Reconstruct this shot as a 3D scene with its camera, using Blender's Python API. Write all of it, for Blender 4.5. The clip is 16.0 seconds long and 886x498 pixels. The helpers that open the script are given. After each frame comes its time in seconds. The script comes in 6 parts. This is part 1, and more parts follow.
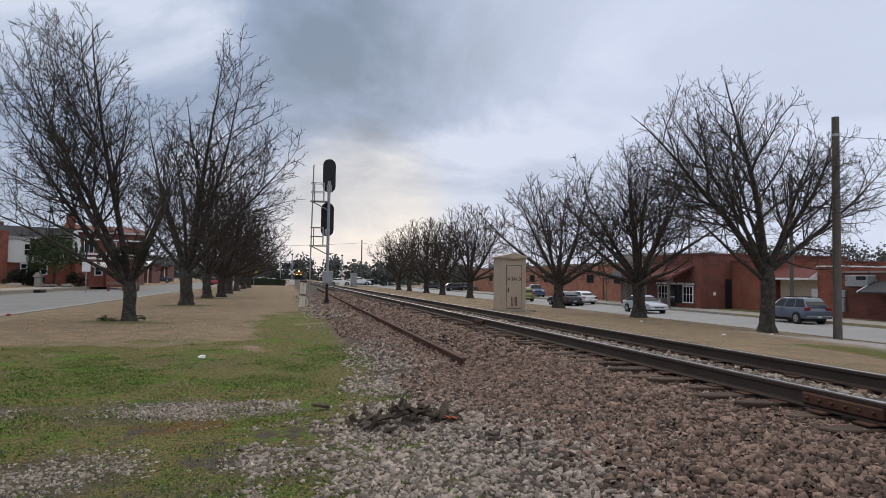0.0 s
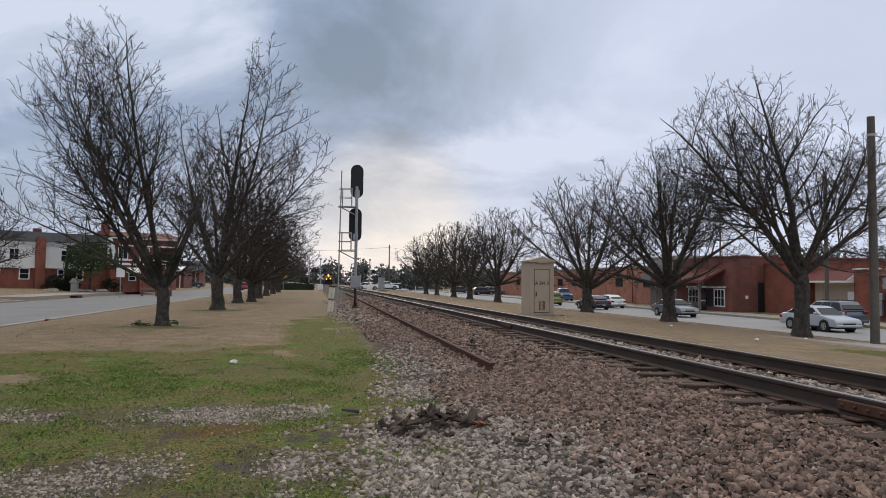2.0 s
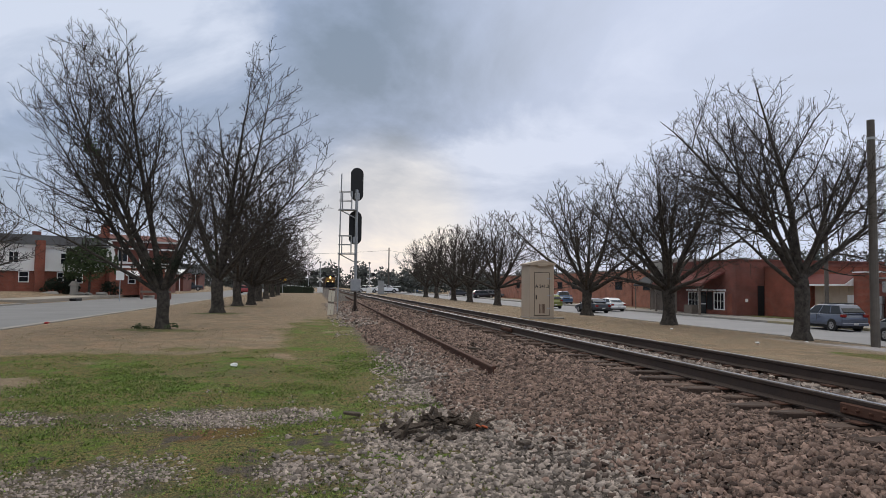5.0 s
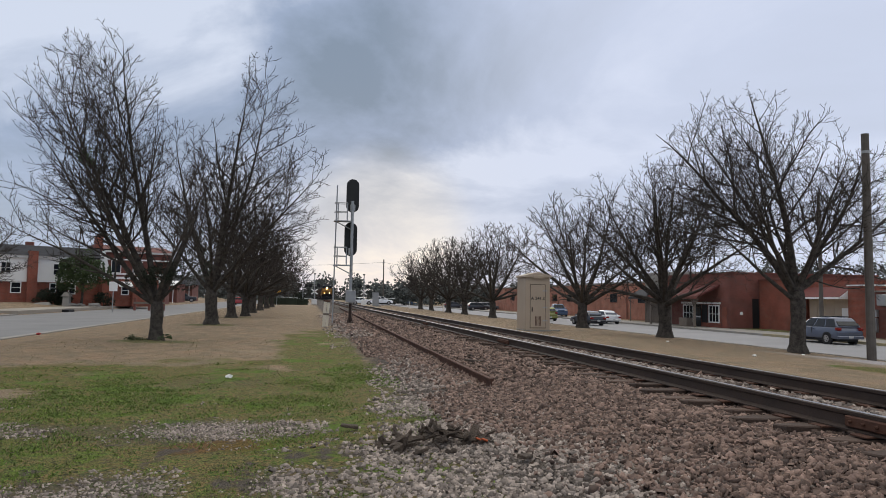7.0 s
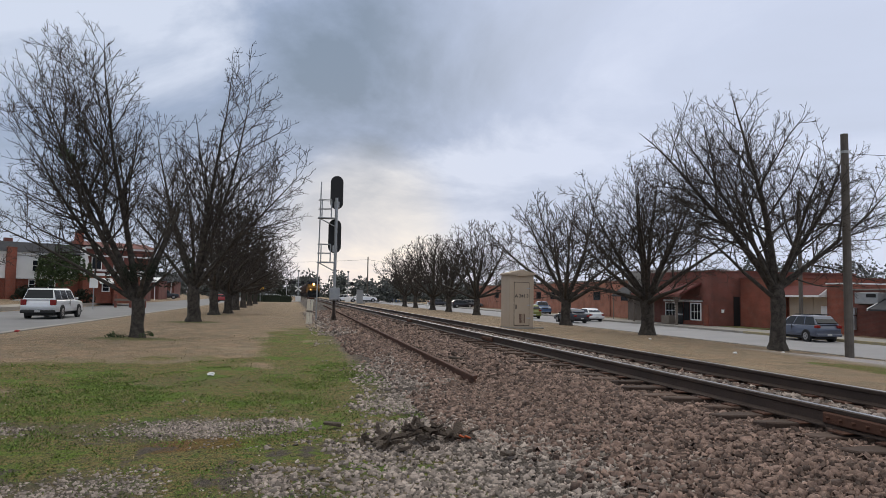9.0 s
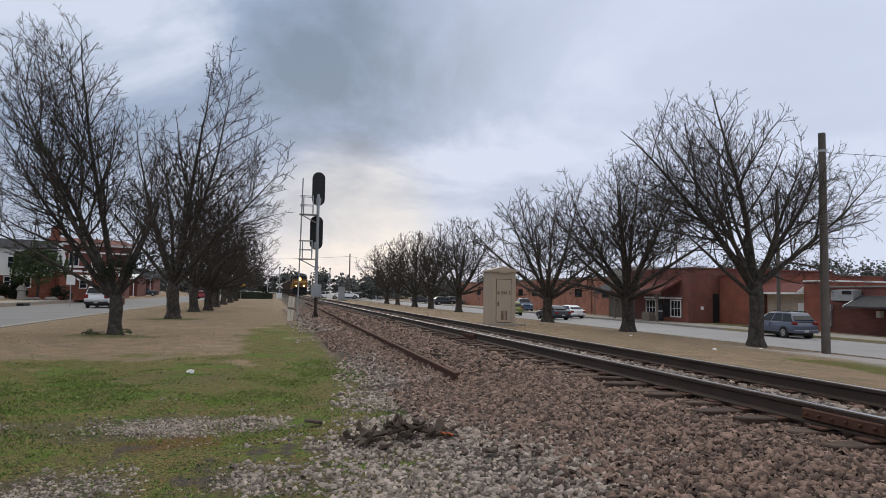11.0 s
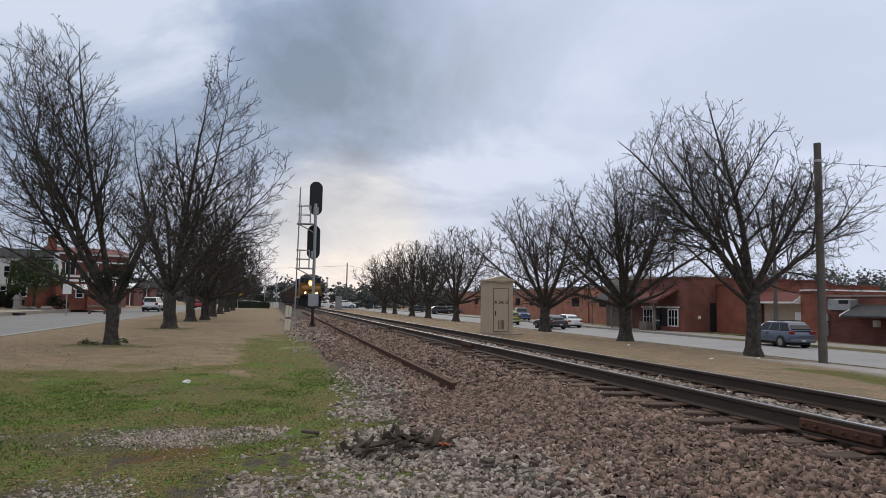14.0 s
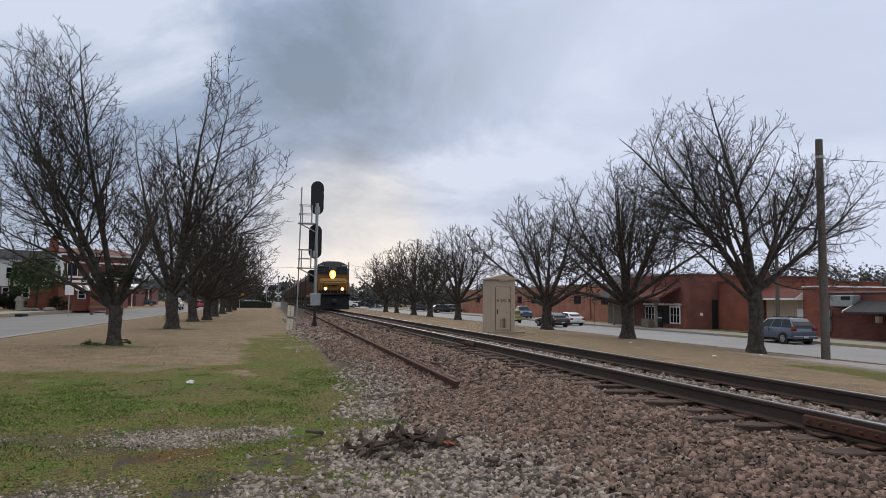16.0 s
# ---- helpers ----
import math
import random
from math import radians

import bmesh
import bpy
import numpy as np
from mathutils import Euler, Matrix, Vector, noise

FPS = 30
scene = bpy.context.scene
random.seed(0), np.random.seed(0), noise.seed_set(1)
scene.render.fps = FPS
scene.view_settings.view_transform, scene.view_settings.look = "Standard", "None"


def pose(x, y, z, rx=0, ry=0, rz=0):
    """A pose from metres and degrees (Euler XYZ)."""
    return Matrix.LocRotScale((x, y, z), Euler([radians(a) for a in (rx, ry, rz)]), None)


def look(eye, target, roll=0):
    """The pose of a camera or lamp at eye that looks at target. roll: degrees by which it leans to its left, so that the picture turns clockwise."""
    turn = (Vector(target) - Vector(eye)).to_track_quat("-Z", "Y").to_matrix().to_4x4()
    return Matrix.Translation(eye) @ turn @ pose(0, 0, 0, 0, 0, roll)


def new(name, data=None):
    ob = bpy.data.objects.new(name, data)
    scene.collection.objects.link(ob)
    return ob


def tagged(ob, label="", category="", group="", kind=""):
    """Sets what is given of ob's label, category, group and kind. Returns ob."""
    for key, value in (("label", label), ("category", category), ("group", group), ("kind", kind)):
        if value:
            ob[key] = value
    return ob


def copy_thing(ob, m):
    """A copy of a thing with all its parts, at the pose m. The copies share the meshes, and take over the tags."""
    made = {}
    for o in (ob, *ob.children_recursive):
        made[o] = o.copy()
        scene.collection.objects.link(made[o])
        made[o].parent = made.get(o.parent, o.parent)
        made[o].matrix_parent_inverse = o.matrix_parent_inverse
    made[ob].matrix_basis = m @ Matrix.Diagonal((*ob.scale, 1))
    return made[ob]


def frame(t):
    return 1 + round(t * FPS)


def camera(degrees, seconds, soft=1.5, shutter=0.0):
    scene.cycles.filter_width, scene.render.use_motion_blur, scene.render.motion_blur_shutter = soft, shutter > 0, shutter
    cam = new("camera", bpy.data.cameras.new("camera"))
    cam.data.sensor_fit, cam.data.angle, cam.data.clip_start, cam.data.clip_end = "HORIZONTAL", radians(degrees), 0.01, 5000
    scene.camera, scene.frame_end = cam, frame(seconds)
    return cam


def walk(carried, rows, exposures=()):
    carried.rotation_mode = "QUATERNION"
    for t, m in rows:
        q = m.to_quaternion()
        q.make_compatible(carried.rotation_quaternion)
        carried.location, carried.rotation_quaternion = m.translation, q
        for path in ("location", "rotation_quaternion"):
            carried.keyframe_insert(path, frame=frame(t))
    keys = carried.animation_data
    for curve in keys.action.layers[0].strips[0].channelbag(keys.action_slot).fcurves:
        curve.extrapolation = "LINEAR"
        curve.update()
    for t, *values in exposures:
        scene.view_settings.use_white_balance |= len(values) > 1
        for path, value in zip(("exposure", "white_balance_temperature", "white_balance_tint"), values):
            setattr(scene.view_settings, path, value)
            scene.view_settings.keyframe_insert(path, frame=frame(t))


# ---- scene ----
cam = camera(66.0, 16.0, soft=0.6)
PATH = [
    (0, pose(0.056, -0.037, 1.590, 92.529, -0.806, -13.010)),
    (0.5, pose(0.052, -0.046, 1.598, 92.474, -0.673, -12.255)),
    (1, pose(0.039, -0.058, 1.599, 92.502, -0.915, -11.497)),
    (1.5, pose(0.035, -0.071, 1.610, 92.558, -0.772, -11.231)),
    (2, pose(0.040, -0.081, 1.609, 92.839, -0.599, -10.711)),
    (2.5, pose(0.036, -0.099, 1.610, 92.859, -0.517, -10.446)),
    (3, pose(0.035, -0.093, 1.613, 92.887, -0.745, -10.899)),
    (3.5, pose(0.033, -0.085, 1.611, 93.039, -0.650, -10.682)),
    (4, pose(0.038, -0.089, 1.611, 92.975, -0.580, -10.696)),
    (6.5, pose(-0.029, 0.004, 1.601, 93.804, -0.773, -10.991)),
    (7, pose(-0.028, 0.019, 1.593, 94.125, -0.796, -11.221)),
    (7.5, pose(-0.025, 0.016, 1.593, 94.334, -0.989, -11.583)),
    (8, pose(-0.028, 0.022, 1.602, 94.594, -0.649, -12.024)),
    (8.5, pose(-0.018, 0.034, 1.599, 93.943, -0.617, -12.455)),
    (9, pose(-0.019, 0.022, 1.594, 93.926, -0.894, -12.536)),
    (9.5, pose(-0.020, 0.027, 1.594, 93.992, -0.704, -12.690)),
    (10, pose(-0.013, 0.057, 1.592, 93.636, -0.600, -13.622)),
    (12.5, pose(-0.016, 0.062, 1.588, 94.053, -0.958, -14.158)),
    (13, pose(-0.022, 0.051, 1.595, 94.448, -1.115, -13.908)),
    (13.5, pose(-0.019, 0.069, 1.594, 94.416, -0.898, -14.333)),
    (14, pose(-0.016, 0.049, 1.598, 94.476, -0.902, -14.260)),
    (14.5, pose(-0.034, 0.052, 1.605, 94.604, -0.893, -14.336)),
    (15, pose(-0.016, 0.074, 1.596, 94.719, -0.469, -14.518)),
    (15.5, pose(-0.023, 0.052, 1.597, 94.808, -0.608, -14.379)),
    (16, pose(-0.035, 0.049, 1.604, 94.356, -0.545, -14.123)),
]
walk(cam, PATH)

# ---------------------------------------------------------------- light
SUN_AZ, SUN_EL = radians(6), radians(5)      # low sun hidden by cloud, close to the line of the track


def sky_world():
    w = bpy.data.worlds.new("overcast_sky")
    scene.world = w
    w.use_nodes = True
    nt = w.node_tree
    n, l = nt.nodes, nt.links
    n.clear()
    out, bg = n.new("ShaderNodeOutputWorld"), n.new("ShaderNodeBackground")
    sky = n.new("ShaderNodeTexSky")
    sky.sky_type, sky.sun_disc = "NISHITA", False
    sky.sun_elevation, sky.sun_rotation = SUN_EL, SUN_AZ
    tc = n.new("ShaderNodeTexCoord")
    sep = n.new("ShaderNodeSeparateXYZ")
    l.new(tc.outputs["Generated"], sep.inputs[0])
    # cloud deck: project the direction on to a high flat layer
    zz = math_node(n, l, "MAXIMUM", sep.outputs[2], 0.0)
    zc = math_node(n, l, "ADD", zz, 0.30)
    cx = math_node(n, l, "DIVIDE", sep.outputs[0], zc)
    cy = math_node(n, l, "DIVIDE", sep.outputs[1], zc)
    comb = n.new("ShaderNodeCombineXYZ")
    l.new(cx, comb.inputs[0]), l.new(cy, comb.inputs[1])
    big = n.new("ShaderNodeTexNoise")
    big.inputs["Scale"].default_value, big.inputs["Detail"].default_value, big.inputs["Roughness"].default_value = 1.25, 9, 0.57
    big.inputs["Distortion"].default_value = 0.45
    shift = n.new("ShaderNodeVectorMath")
    shift.operation = "ADD"
    shift.inputs[1].default_value = (CLOUD_SHIFT[0], CLOUD_SHIFT[1], 0)
    l.new(comb.outputs[0], shift.inputs[0])
    l.new(shift.outputs[0], big.inputs["Vector"])
    ramp = n.new("ShaderNodeValToRGB")
    e = ramp.color_ramp.elements
    e[0].position, e[0].color = 0.36, (0.245, 0.315, 0.42, 1)
    e[1].position, e[1].color = 0.60, (0.68, 0.75, 0.90, 1)
    mid = e.new(0.48)
    mid.color = (0.36, 0.445, 0.61, 1)
    l.new(big.outputs[0], ramp.inputs[0])
    # pale band low over the horizon
    low = n.new("ShaderNodeMapRange")
    low.inputs["From Min"].default_value, low.inputs["From Max"].default_value = 0.0, 0.22
    low.inputs["To Min"].default_value, low.inputs["To Max"].default_value = 0.8, 0.0
    l.new(sep.outputs[2], low.inputs["Value"])
    pale = mix_col(n, l, low.outputs[0], ramp.outputs[0], (0.63, 0.71, 0.865, 1))
    # the deck thins towards the north-east
    east = n.new("ShaderNodeVectorMath")
    east.operation = "DOT_PRODUCT"
    east.inputs[1].default_value = Vector((0.66, 0.66, 0.36)).normalized()
    l.new(tc.outputs["Generated"], east.inputs[0])
    thin = n.new("ShaderNodeMapRange")
    thin.interpolation_type = "SMOOTHSTEP"
    thin.inputs["From Min"].default_value, thin.inputs["From Max"].default_value = 0.78, 0.98
    thin.inputs["To Max"].default_value = 0.75
    l.new(east.outputs["Value"], thin.inputs["Value"])
    pale = mix_col(n, l, thin.outputs[0], pale, (0.73, 0.79, 0.965, 1))
    # glow where the sun stands behind the cloud
    dot = n.new("ShaderNodeVectorMath")
    dot.operation = "DOT_PRODUCT"
    dot.inputs[1].default_value = (math.sin(SUN_AZ) * math.cos(SUN_EL), math.cos(SUN_AZ) * math.cos(SUN_EL), math.sin(SUN_EL))
    l.new(tc.outputs["Generated"], dot.inputs[0])
    glow = n.new("ShaderNodeMapRange")
    glow.interpolation_type = "SMOOTHSTEP"
    glow.inputs["From Min"].default_value, glow.inputs["From Max"].default_value = 0.9885, 1.0
    l.new(dot.outputs["Value"], glow.inputs["Value"])
    broken = n.new("ShaderNodeMapRange")
    broken.inputs["From Min"].default_value, broken.inputs["From Max"].default_value = 0.40, 0.62
    l.new(big.outputs[0], broken.inputs["Value"])
    gl = math_node(n, l, "MULTIPLY", glow.outputs[0], math_node(n, l, "ADD", math_node(n, l, "MULTIPLY", broken.outputs[0], 0.65), 0.3))
    lit = mix_col(n, l, gl, pale, (1.0, 0.94, 0.84, 1))
    # the overcast deck is brightest overhead
    top = n.new("ShaderNodeMapRange")
    top.inputs["From Min"].default_value, top.inputs["From Max"].default_value = 0.45, 0.95
    top.inputs["To Min"].default_value, top.inputs["To Max"].default_value = 1.0, 2.45
    l.new(sep.outputs[2], top.inputs["Value"])
    over = n.new("ShaderNodeMapRange")
    over.interpolation_type = "SMOOTHSTEP"
    over.inputs["From Min"].default_value, over.inputs["From Max"].default_value = 0.44, 0.7
    l.new(sep.outputs[2], over.inputs["Value"])
    lit = mix_col(n, l, over.outputs[0], lit, (0.595, 0.59, 0.575, 1))
    both = n.new("ShaderNodeVectorMath")
    both.operation = "SCALE"
    l.new(lit, both.inputs[0]), l.new(top.outputs[0], both.inputs["Scale"])
    clear = n.new("ShaderNodeVectorMath")
    clear.operation = "SCALE"
    clear.inputs["Scale"].default_value = 0.05
    l.new(sky.outputs[0], clear.inputs[0])
    final = mix_col(n, l, 0.94, clear.outputs[0], both.outputs[0])
    l.new(final, bg.inputs[0])
    bg.inputs[1].default_value = SKY_STRENGTH
    l.new(bg.outputs[0], out.inputs[0])


def math_node(n, l, op, a, b):
    m = n.new("ShaderNodeMath")
    m.operation = op
    for i, v in enumerate((a, b)):
        if isinstance(v, (int, float)):
            m.inputs[i].default_value = v
        else:
            l.new(v, m.inputs[i])
    return m.outputs[0]


def mix_col(n, l, fac, a, b, blend="MIX"):
    m = n.new("ShaderNodeMix")
    m.data_type, m.blend_type = "RGBA", blend
    for sock, v in ((m.inputs[0], fac), (m.inputs[6], a), (m.inputs[7], b)):
        if isinstance(v, (int, float)):
            sock.default_value = v
        elif isinstance(v, tuple):
            sock.default_value = v if len(v) == 4 else (*v, 1)
        else:
            l.new(v, sock)
    return m.outputs[2]


CLOUD_SHIFT = (3.1, 0.4)
SKY_STRENGTH = 1.0
sky_world()
sun = new("sun", bpy.data.lights.new("sun", "SUN"))
sun.data.energy, sun.data.angle, sun.data.color = 0.5, radians(25), (1.0, 0.93, 0.82)
sun.matrix_world = look((0, 0, 0), (-math.sin(SUN_AZ), -math.cos(SUN_AZ), -math.tan(radians(25))))
scene.view_settings.exposure = 0.0

# ---------------------------------------------------------------- materials


def mat(name, col, col2=None, rough=0.8, metal=0.0, scale=6.0, fine=60.0, bump=0.3, spread=0.5, random_by=0.0, island=0.0, emit=None, coat=0.0, spec=0.4, bump_dist=0.01):
    """Two-scale noise between two colours, fine bump, and a shift from piece to piece."""
    m = bpy.data.materials.new(name)
    m.use_nodes = True
    nt = m.node_tree
    n, l = nt.nodes, nt.links
    b = n["Principled BSDF"]
    b.inputs["Roughness"].default_value, b.inputs["Metallic"].default_value = rough, metal
    b.inputs["Specular IOR Level"].default_value = spec
    b.inputs["Coat Weight"].default_value = coat
    col2 = col2 or tuple(c * 0.7 for c in col)
    tc = n.new("ShaderNodeTexCoord")
    n1, n2 = n.new("ShaderNodeTexNoise"), n.new("ShaderNodeTexNoise")
    n1.inputs["Scale"].default_value, n2.inputs["Scale"].default_value = scale, fine
    n1.inputs["Detail"].default_value, n2.inputs["Detail"].default_value = 6, 4
    for q in (n1, n2):
        l.new(tc.outputs["Object"], q.inputs["Vector"])
    mr = n.new("ShaderNodeMapRange")
    mr.inputs["From Min"].default_value, mr.inputs["From Max"].default_value = 0.5 - spread / 2, 0.5 + spread / 2
    s = math_node(n, l, "ADD", math_node(n, l, "MULTIPLY", n1.outputs[0], 0.65), math_node(n, l, "MULTIPLY", n2.outputs[0], 0.35))
    l.new(s, mr.inputs["Value"])
    c = mix_col(n, l, mr.outputs[0], col, col2)
    if random_by or island:
        src = n.new("ShaderNodeObjectInfo").outputs["Random"] if random_by else n.new("ShaderNodeNewGeometry").outputs["Random Per Island"]
        k = random_by or island
        hsv = n.new("ShaderNodeHueSaturation")
        v = n.new("ShaderNodeMapRange")
        v.inputs["To Min"].default_value, v.inputs["To Max"].default_value = 1 - k, 1 + k
        l.new(src, v.inputs["Value"])
        l.new(v.outputs[0], hsv.inputs["Value"])
        l.new(c, hsv.inputs["Color"])
        c = hsv.outputs[0]
    l.new(c, b.inputs["Base Color"])
    if bump:
        bp = n.new("ShaderNodeBump")
        bp.inputs["Strength"].default_value, bp.inputs["Distance"].default_value = bump, bump_dist
        l.new(n2.outputs[0], bp.inputs["Height"])
        l.new(bp.outputs[0], b.inputs["Normal"])
    if emit:
        b.inputs["Emission Color"].default_value = (*emit[:3], 1)
        b.inputs["Emission Strength"].default_value = emit[3]
    return m


def brick_mat(name, a, b_, mortar, scale=1.0):
    m = bpy.data.materials.new(name)
    m.use_nodes = True
    nt = m.node_tree
    n, l = nt.nodes, nt.links
    b = n["Principled BSDF"]
    b.inputs["Roughness"].default_value = 0.9
    tc = n.new("ShaderNodeTexCoord")
    sep, comb = n.new("ShaderNodeSeparateXYZ"), n.new("ShaderNodeCombineXYZ")
    l.new(tc.outputs["Object"], sep.inputs[0])
    l.new(math_node(n, l, "ADD", sep.outputs[0], sep.outputs[1]), comb.inputs[0])
    l.new(sep.outputs[2], comb.inputs[1])
    br = n.new("ShaderNodeTexBrick")
    br.inputs["Color1"].default_value, br.inputs["Color2"].default_value, br.inputs["Mortar"].default_value = (*a, 1), (*b_, 1), (*mortar, 1)
    br.inputs["Scale"].default_value, br.inputs["Mortar Size"].default_value = 1.0, 0.006
    br.inputs["Brick Width"].default_value, br.inputs["Row Height"].default_value = 0.21 * scale, 0.075 * scale
    l.new(comb.outputs[0], br.inputs["Vector"])
    ns = n.new("ShaderNodeTexNoise")
    ns.inputs["Scale"].default_value, ns.inputs["Detail"].default_value = 0.9, 7
    l.new(tc.outputs["Object"], ns.inputs["Vector"])
    mr = n.new("ShaderNodeMapRange")
    mr.inputs["From Min"].default_value, mr.inputs["From Max"].default_value = 0.3, 0.7
    mr.inputs["To Min"].default_value, mr.inputs["To Max"].default_value = 0.72, 1.2
    l.new(ns.outputs[0], mr.inputs["Value"])
    hsv = n.new("ShaderNodeHueSaturation")
    l.new(mr.outputs[0], hsv.inputs["Value"]), l.new(br.outputs[0], hsv.inputs["Color"])
    l.new(hsv.outputs[0], b.inputs["Base Color"])
    bp = n.new("ShaderNodeBump")
    bp.inputs["Strength"].default_value, bp.inputs["Distance"].default_value = 0.4, 0.006
    l.new(br.outputs["Fac"], bp.inputs["Height"])
    bp.invert = True
    l.new(bp.outputs[0], b.inputs["Normal"])
    return m


# gravel spilt into the turf: x, y, half widths, weight
GRIT_PATCHES = ((-1.75, 5.95, 0.75, 0.75, 0.9), (-3.3, 8.7, 1.7, 0.5, 0.6), (-1.2, 8.6, 1.3, 0.75, 0.75), (-4.6, 6.0, 0.6, 0.5, 0.55), (0.1, 6.0, 0.7, 0.6, 0.6), (-0.6, 5.2, 0.6, 0.5, 0.5), (-1.7, 13.0, 1.3, 0.8, 0.25))


def ground_mat():
    """Turf, dry turf, bare earth, grit and some painted shade by place in the plan, mixed by noise."""
    m = bpy.data.materials.new("ground_turf")
    m.use_nodes = True
    nt = m.node_tree
    n, l = nt.nodes, nt.links
    b = n["Principled BSDF"]
    b.inputs["Roughness"].default_value = 0.95
    b.inputs["Specular IOR Level"].default_value = 0.15
    tc = n.new("ShaderNodeTexCoord")
    P = tc.outputs["Object"]
    sep = n.new("ShaderNodeSeparateXYZ")
    l.new(P, sep.inputs[0])
    X, Y = sep.outputs[0], sep.outputs[1]

    def noise_at(scale, detail=5, rough=0.55):
        q = n.new("ShaderNodeTexNoise")
        q.inputs["Scale"].default_value, q.inputs["Detail"].default_value, q.inputs["Roughness"].default_value = scale, detail, rough
        l.new(P, q.inputs["Vector"])
        return q.outputs[0]

    def ramp_of(v, a, c, lo=0.0, hi=1.0):
        q = n.new("ShaderNodeMapRange")
        q.interpolation_type = "SMOOTHSTEP"
        for k, x in (("From Min", a), ("From Max", c), ("To Min", lo), ("To Max", hi)):
            q.inputs[k].default_value = x
        l.new(v, q.inputs["Value"])
        return q.outputs[0]

    def mul(a, c):
        return math_node(n, l, "MULTIPLY", a, c)

    def add(a, c):
        return math_node(n, l, "ADD", a, c)

    fine, mid, big = noise_at(55, 6, 0.7), noise_at(4.5, 6), noise_at(0.55, 4)
    grain = ramp_of(fine, 0.40, 0.60)
    dry = mix_col(n, l, grain, (0.130, 0.093, 0.062), (0.41, 0.315, 0.232))
    tint = mix_col(n, l, ramp_of(noise_at(1.4), 0.35, 0.7), (0.75, 0.78, 0.72), (1.08, 1.0, 0.9))
    dry = mix_col(n, l, 1.0, dry, tint, "MULTIPLY")
    green = mix_col(n, l, grain, (0.034, 0.064, 0.010), (0.155, 0.220, 0.042))
    olive = mix_col(n, l, grain, (0.052, 0.055, 0.018), (0.210, 0.195, 0.072))
    turf = mix_col(n, l, ramp_of(mid, 0.38, 0.52), green, olive)
    speck = noise_at(16, 5, 0.65)
    thatch = mix_col(n, l, grain, (0.060, 0.044, 0.018), (0.27, 0.195, 0.078))
    turf = mix_col(n, l, ramp_of(speck, 0.49, 0.56), turf, thatch)
    turf = mix_col(n, l, mul(ramp_of(speck, 0.44, 0.38), 0.85), turf, (0.022, 0.022, 0.008))
    moss = ramp_of(add(mul(noise_at(0.9, 5), 0.7), mul(speck, 0.3)), 0.535, 0.60)
    turf = mix_col(n, l, mul(moss, 0.8), turf, mix_col(n, l, grain, (0.035, 0.075, 0.006), (0.13, 0.225, 0.022)))
    rusty = ramp_of(noise_at(0.75, 3), 0.66, 0.72)
    turf = mix_col(n, l, mul(rusty, 0.5), turf, (0.17, 0.085, 0.03))
    # green near the track side of the verge, dry farther off
    near = ramp_of(Y, 21.0, 13.5)
    strip = mul(mul(ramp_of(X, -2.2, 0.2), ramp_of(X, 2.0, 1.0)), ramp_of(Y, 42, 24))
    wet = math_node(n, l, "MAXIMUM", near, strip)
    right_wet = mul(mul(ramp_of(X, 11.5, 13.5), ramp_of(X, 18.0, 16.0)), ramp_of(Y, 17.5, 14.5))
    wet = math_node(n, l, "MAXIMUM", mul(wet, ramp_of(X, 7.0, 4.0)), right_wet)
    wet = ramp_of(add(wet, mul(add(big, -0.5), 1.6)), 0.42, 0.74)
    c = mix_col(n, l, wet, dry, turf)
    # bare sandy patches in the dry verge
    bare = ramp_of(noise_at(0.33, 3), 0.60, 0.70)
    c = mix_col(n, l, mul(bare, 0.6), c, (0.30, 0.24, 0.16))
    # pale worn grit by the pole
    worn = mul(mul(ramp_of(X, 15.0, 17.5), ramp_of(X, 25.9, 25.2)), ramp_of(add(Y, mul(mid, 3.0)), 24.6, 22.6))
    c = mix_col(n, l, mul(worn, 0.85), c, mix_col(n, l, grain, (0.35, 0.325, 0.325), (0.50, 0.47, 0.47)))
    # a bare dusty patch, and a rusty one of dead moss
    def blob(cx, cy, rx, ry):
        dx, dy = math_node(n, l, "DIVIDE", add(X, -cx), rx), math_node(n, l, "DIVIDE", add(Y, -cy), ry)
        rr = math_node(n, l, "SQRT", add(mul(dx, dx), mul(dy, dy)), 0.0)
        return ramp_of(add(rr, mul(add(mid, -0.5), 1.6)), 1.15, 0.7)
    c = mix_col(n, l, mul(blob(-5.6, 11.9, 1.5, 1.0), 0.8), c, mix_col(n, l, grain, (0.16, 0.115, 0.075), (0.36, 0.275, 0.20)))
    c = mix_col(n, l, mul(blob(-0.95, 7.6, 0.55, 0.4), 0.75), c, mix_col(n, l, grain, (0.05, 0.024, 0.010), (0.22, 0.105, 0.040)))
    # moss round the feet of the verge trees, with the trees' shadow painted in
    for cx, cy in ((-5.0, 24.4), (-5.1, 38.2), (-5.0, 50.2)):
        c = mix_col(n, l, mul(blob(cx, cy, 1.5, 0.9), 0.7), c, mix_col(n, l, grain, (0.025, 0.040, 0.008), (0.13, 0.15, 0.035)))
    # grit near the camera and beside the rail, darkened as shade between stones
    grit_n = ramp_of(add(add(mul(mid, 0.6), mul(noise_at(1.1, 4), 0.7)), mul(ramp_of(Y, 12.5, 6.0), 0.16)), 0.82, 0.96)
    grit_zone = mul(mul(ramp_of(Y, 12.0, 9.5), ramp_of(X, 3.0, 2.0)), ramp_of(X, -30.0, -12.0))
    grit = mul(grit_n, grit_zone)
